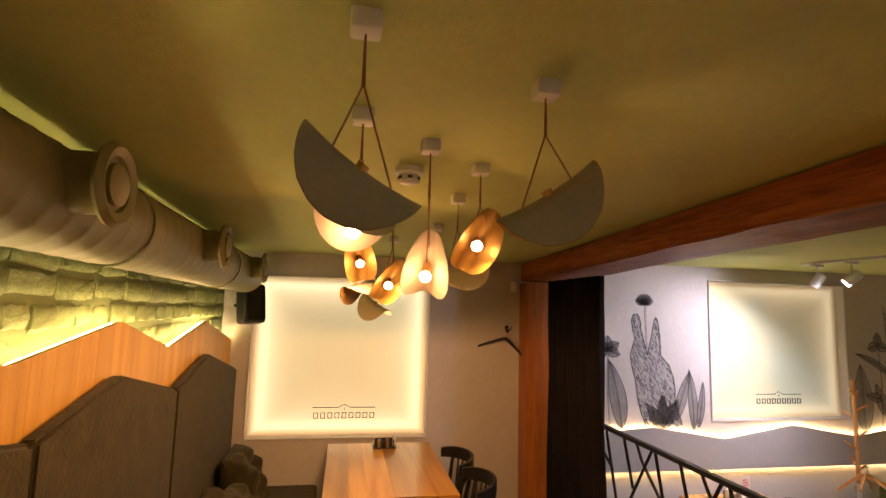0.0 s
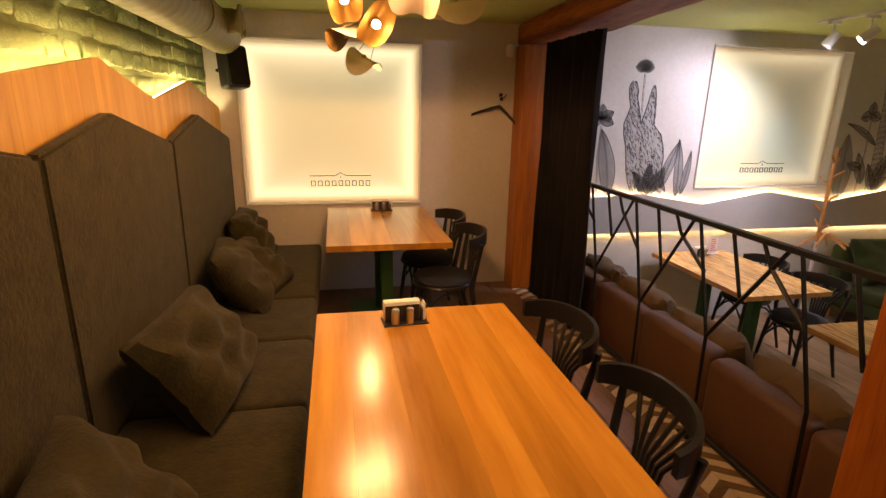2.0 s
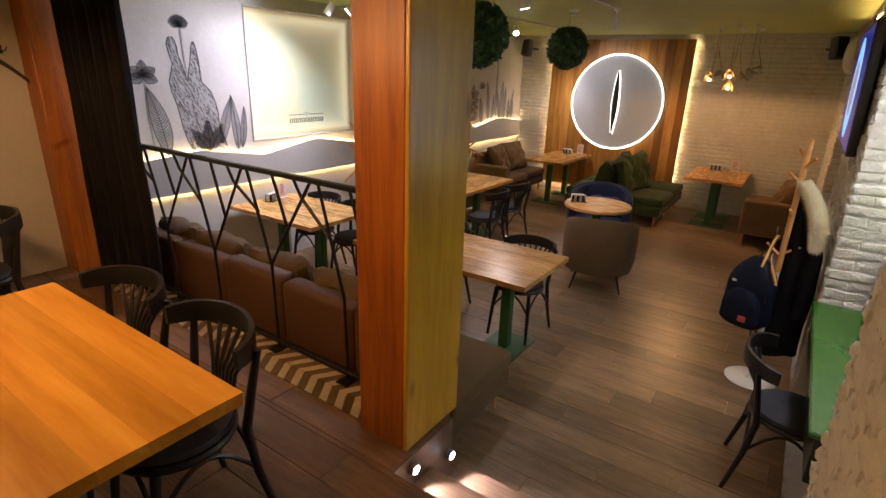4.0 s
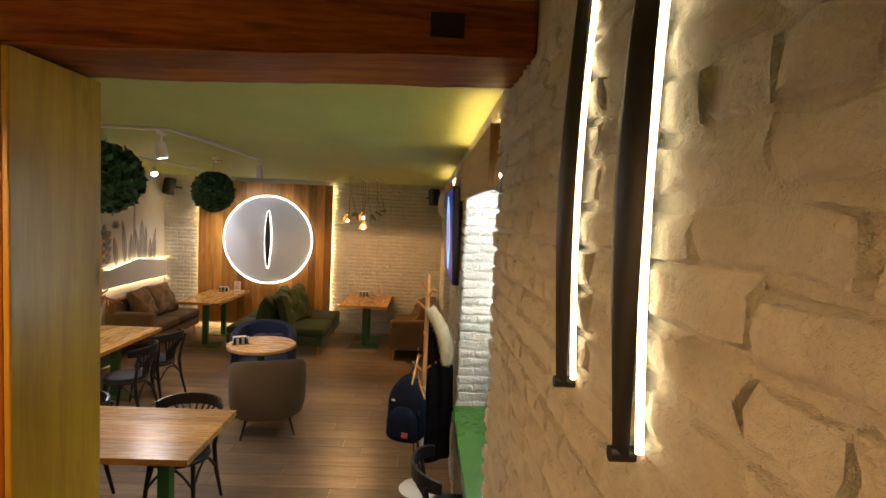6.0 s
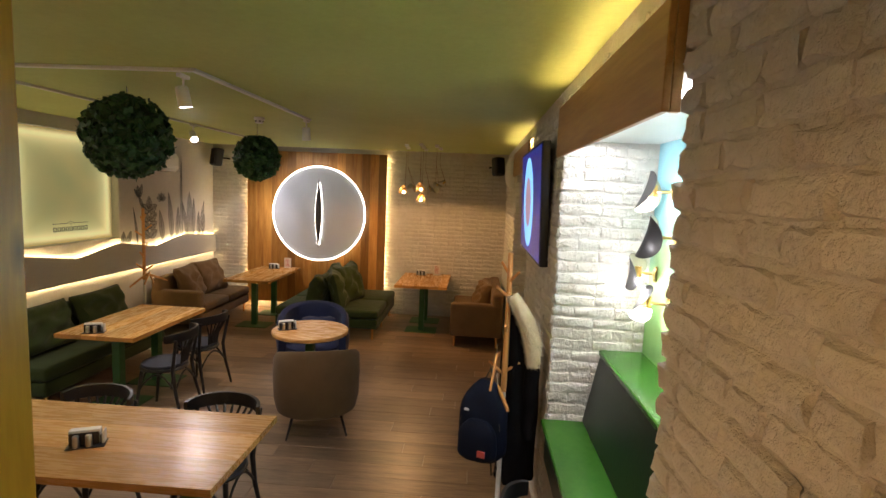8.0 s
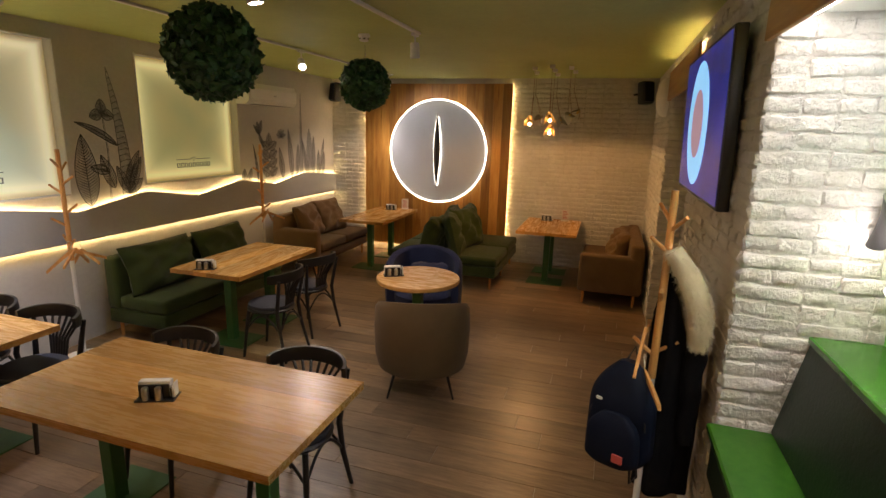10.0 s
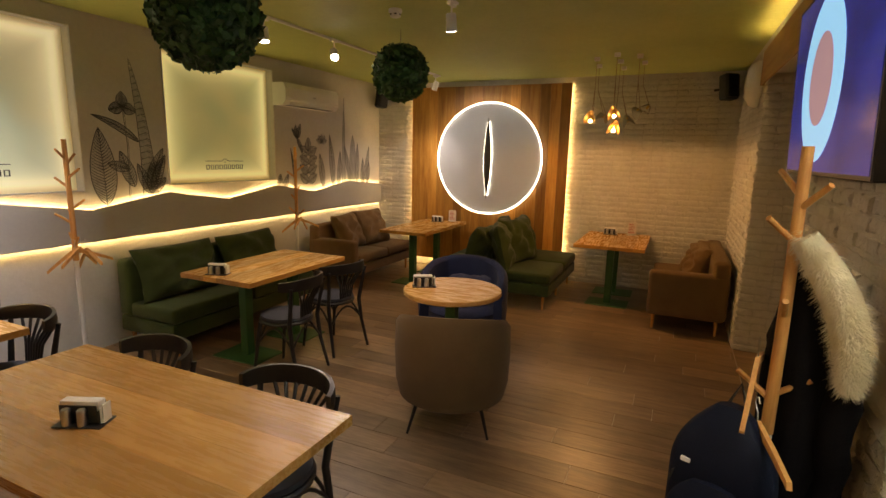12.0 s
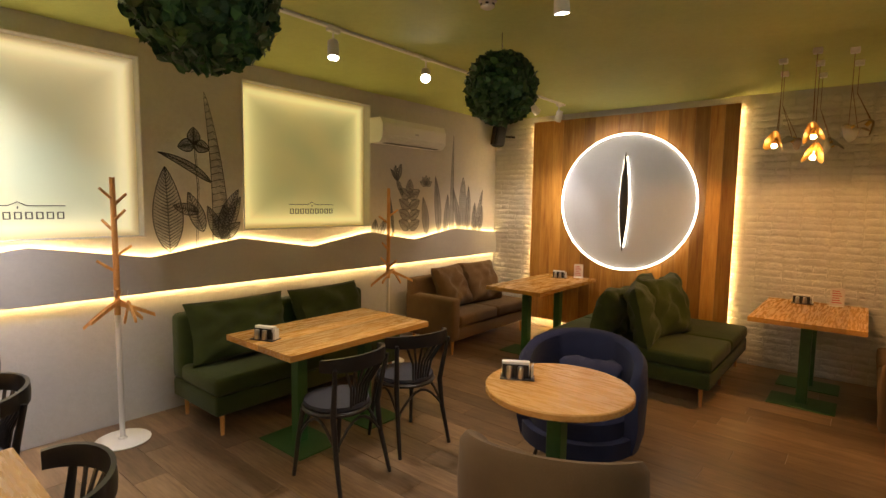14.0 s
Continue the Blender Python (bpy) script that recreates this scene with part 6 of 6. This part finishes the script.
hall_floor = bpy.data.objects["floor"]
plank_floor(hall_floor, 3.57, EX - 0.002, SY + 0.002, NY - 0.002, 0.0, M["floor"], 0.19, 1.22, 5)
plank_floor(hall_floor, RECESS[0] + 0.002, RECESS[1] - 0.002, SY - 0.548, SY, 0.0, M["floor"], 0.19, 1.22, 9)
plank_floor(platform, WX + 0.01, EDGE - 0.002, SY + 0.002, NY - 0.002, R, M["floor_up"], 0.19, 1.22, 6)
plank_floor(platform, EDGE, 3.27, 3.165, NY - 0.002, R, M["floor_up"], 0.19, 1.22, 7)
# chevron inlay along the railing
cv = {}
for k in range(56):
    y = 3.48 + 0.056 * k
    for s in (0, 1):
        mat = M["chevron_light"] if k % 2 else M["chevron_dark"]
        key = (k % 2, s)
        if key not in cv:
            pts = [(0, 0), (0.115, 0.075), (0.115, 0.128), (0, 0.053)] if s == 0 else [(0.118, 0.075), (0.233, 0.0), (0.233, 0.053), (0.118, 0.128)]
            cv[key] = mesh_of("inlay_piece", prism(BM(), pts, -0.004, 0.0005, "z"), mat)
        ob = new("inlay_piece", cv[key])
        ob.parent = platform
        ob.matrix_basis = pose(3.272, y, R + 0.0005)


def brick_mesh(l, h, d, seed):
    """The thickly painted front of a brick: a lumpy pillow that sinks into the joint at its rim."""
    b = BM()
    rg = random.Random(seed)
    us, vs = (-1, -0.93, -0.5, 0.05, 0.55, 0.93, 1), (-1, -0.72, 0.0, 0.72, 1)
    grid = []
    for i, u in enumerate(us):
        col = []
        for j, v in enumerate(vs):
            rim = i in (0, 6) or j in (0, 4)
            z = -0.2 * d if rim else d * (0.62 + rg.uniform(-0.32, 0.32) + (0.12 if j == 2 else 0.0))
            col.append(b.verts.new((u * l / 2 * 1.015 + rg.uniform(-1, 1) * 0.007, v * h / 2 * 1.03 + rg.uniform(-1, 1) * 0.0055, z)))
        grid.append(col)
    for p, q in zip(grid, grid[1:]):
        for j in range(4):
            b.faces.new((p[j], q[j], q[j + 1], p[j + 1]))
    return b


def brick_wall(parent, m, u1, v1, l, h, gap, depth, mat, seed, single, skip, v0=0.0):
    """Bricks on a plane: u along, v up, by the pose m. single tells which of them are parts of their own."""
    rg = random.Random(seed)
    forms = [mesh_of("brick", brick_mesh(l, h, depth, seed + k), mat, True) for k in range(7)]
    half = [mesh_of("brick", brick_mesh((l - gap) / 2, h, depth, seed + 20 + k), mat, True) for k in range(4)]
    verts, faces = [], []
    v, row = h / 2, 0
    while v < v0:
        v, row = v + h + gap, row + 1
    while v < v1:
        u, first = 0.0, row % 2
        header = row % 4 == 3
        while u < u1 - 0.03:
            short = u + l > u1 + 0.12
            f, ll = (half, (l - gap) / 2) if header or first or short or rg.random() < 0.08 else (forms, l)
            first = 0
            uc = u + ll / 2
            room = min(ll, u1 + 0.006 - u)
            uc = u + room / 2
            if room > 0.03 and not skip(uc, v):
                me = rg.choice(f)
                mm = m @ pose(uc, v + rg.uniform(-0.005, 0.005), rg.uniform(-0.006, 0.005), rg.uniform(-2.2, 2.2), rg.uniform(-1.6, 1.6), rg.uniform(-1.2, 1.2)) @ Matrix.Diagonal((room / ll, 1, 1, 1))
                if single(uc, v):
                    ob = new("brick", me)
                    ob.parent = parent
                    ob.matrix_basis = mm
                else:
                    n0 = len(verts)
                    verts.extend([(mm @ w.co)[:] for w in me.vertices])
                    faces.extend([[n0 + i for i in p.vertices] for p in me.polygons])
            u += ll + gap
        v += h + gap
        row += 1
    if verts:
        me = bpy.data.meshes.new("bricks")
        me.from_pydata(verts, [], faces)
        me.materials.append(mat)
        me.polygons.foreach_set("use_smooth", [True] * len(me.polygons))
        me.update()
        me.set_sharp_from_angle(angle=radians(42))
        ob = new("bricks", me)
        ob.parent = parent
        tagged(ob, kind="stuff")


def on_south(x):
    return Matrix(((1, 0, 0, x), (0, 0, 1, SY), (0, 1, 0, 0), (0, 0, 0, 1)))


BL, BH, BG, BD = 0.235, 0.060, 0.009, 0.014
brick_wall(wall_south, on_south(WX), NICHE[0] - WX, 2.93, 0.225, 0.070, 0.007, 0.020, M["white_brick"], 40, lambda u, v: 1.35 < u < 3.1 and 1.3 < v, lambda u, v: (u + WX < 3.1 and v < R) or v > (2.88 if u + WX < 3.2 else 2.78))
brick_wall(wall_south, on_south(NICHE[0]), NICHE[1] - NICHE[0], 2.78, BL, BH, BG, BD, M["white_brick"], 50, lambda u, v: False, lambda u, v: False, 2.66)
brick_wall(wall_south, on_south(NICHE[1]), RECESS[0] - NICHE[1], 2.78, BL, BH, BG, BD, M["white_brick"], 55, lambda u, v: False, lambda u, v: False)
brick_wall(wall_south, on_south(RECESS[0]), RECESS[1] - RECESS[0], 2.78, BL, BH, BG, BD, M["white_brick"], 57, lambda u, v: False, lambda u, v: False, 2.66)
brick_wall(wall_south, on_south(RECESS[1]), EX - RECESS[1], 2.78, BL, BH, BG, BD, M["white_brick"], 58, lambda u, v: False, lambda u, v: False)
brick_wall(wall_south, Matrix(((0, 0, -1, RECESS[1]), (-1, 0, 0, SY), (0, 1, 0, 0), (0, 0, 0, 1))), 0.54, 2.5, BL, BH, BG, BD, M["white_brick"], 62, lambda u, v: False, lambda u, v: False)
jamb = Matrix(((0, 0, -1, NICHE[1]), (-1, 0, 0, SY), (0, 1, 0, 0), (0, 0, 0, 1)))
brick_wall(wall_south, jamb, 0.54, 2.5, BL, BH, BG, BD, M["white_brick"], 60, lambda u, v: True, lambda u, v: False, 0.5)
east_m = Matrix(((0, 0, -1, EX), (1, 0, 0, SY), (0, 1, 0, 0), (0, 0, 0, 1)))
wall_east = bpy.data.objects["wall_east"]
brick_wall(wall_east, east_m, NY - SY, 2.76, BL, BH, BG, BD, M["white_brick"], 80,
           lambda u, v: False,
           lambda u, v: PY0 + 0.10 < u + SY < PY1 - 0.10)
west_m = Matrix(((0, 0, 1, WX), (1, 0, 0, 2.3), (0, 1, 0, 1.95), (0, 0, 0, 1)))
wall_west = bpy.data.objects["wall_west"]
brick_wall(wall_west, west_m, 4.46, 0.88, 0.26, 0.085, 0.014, 0.014, M["green_brick"], 100, lambda u, v: True, lambda u, v: v > 0.82)
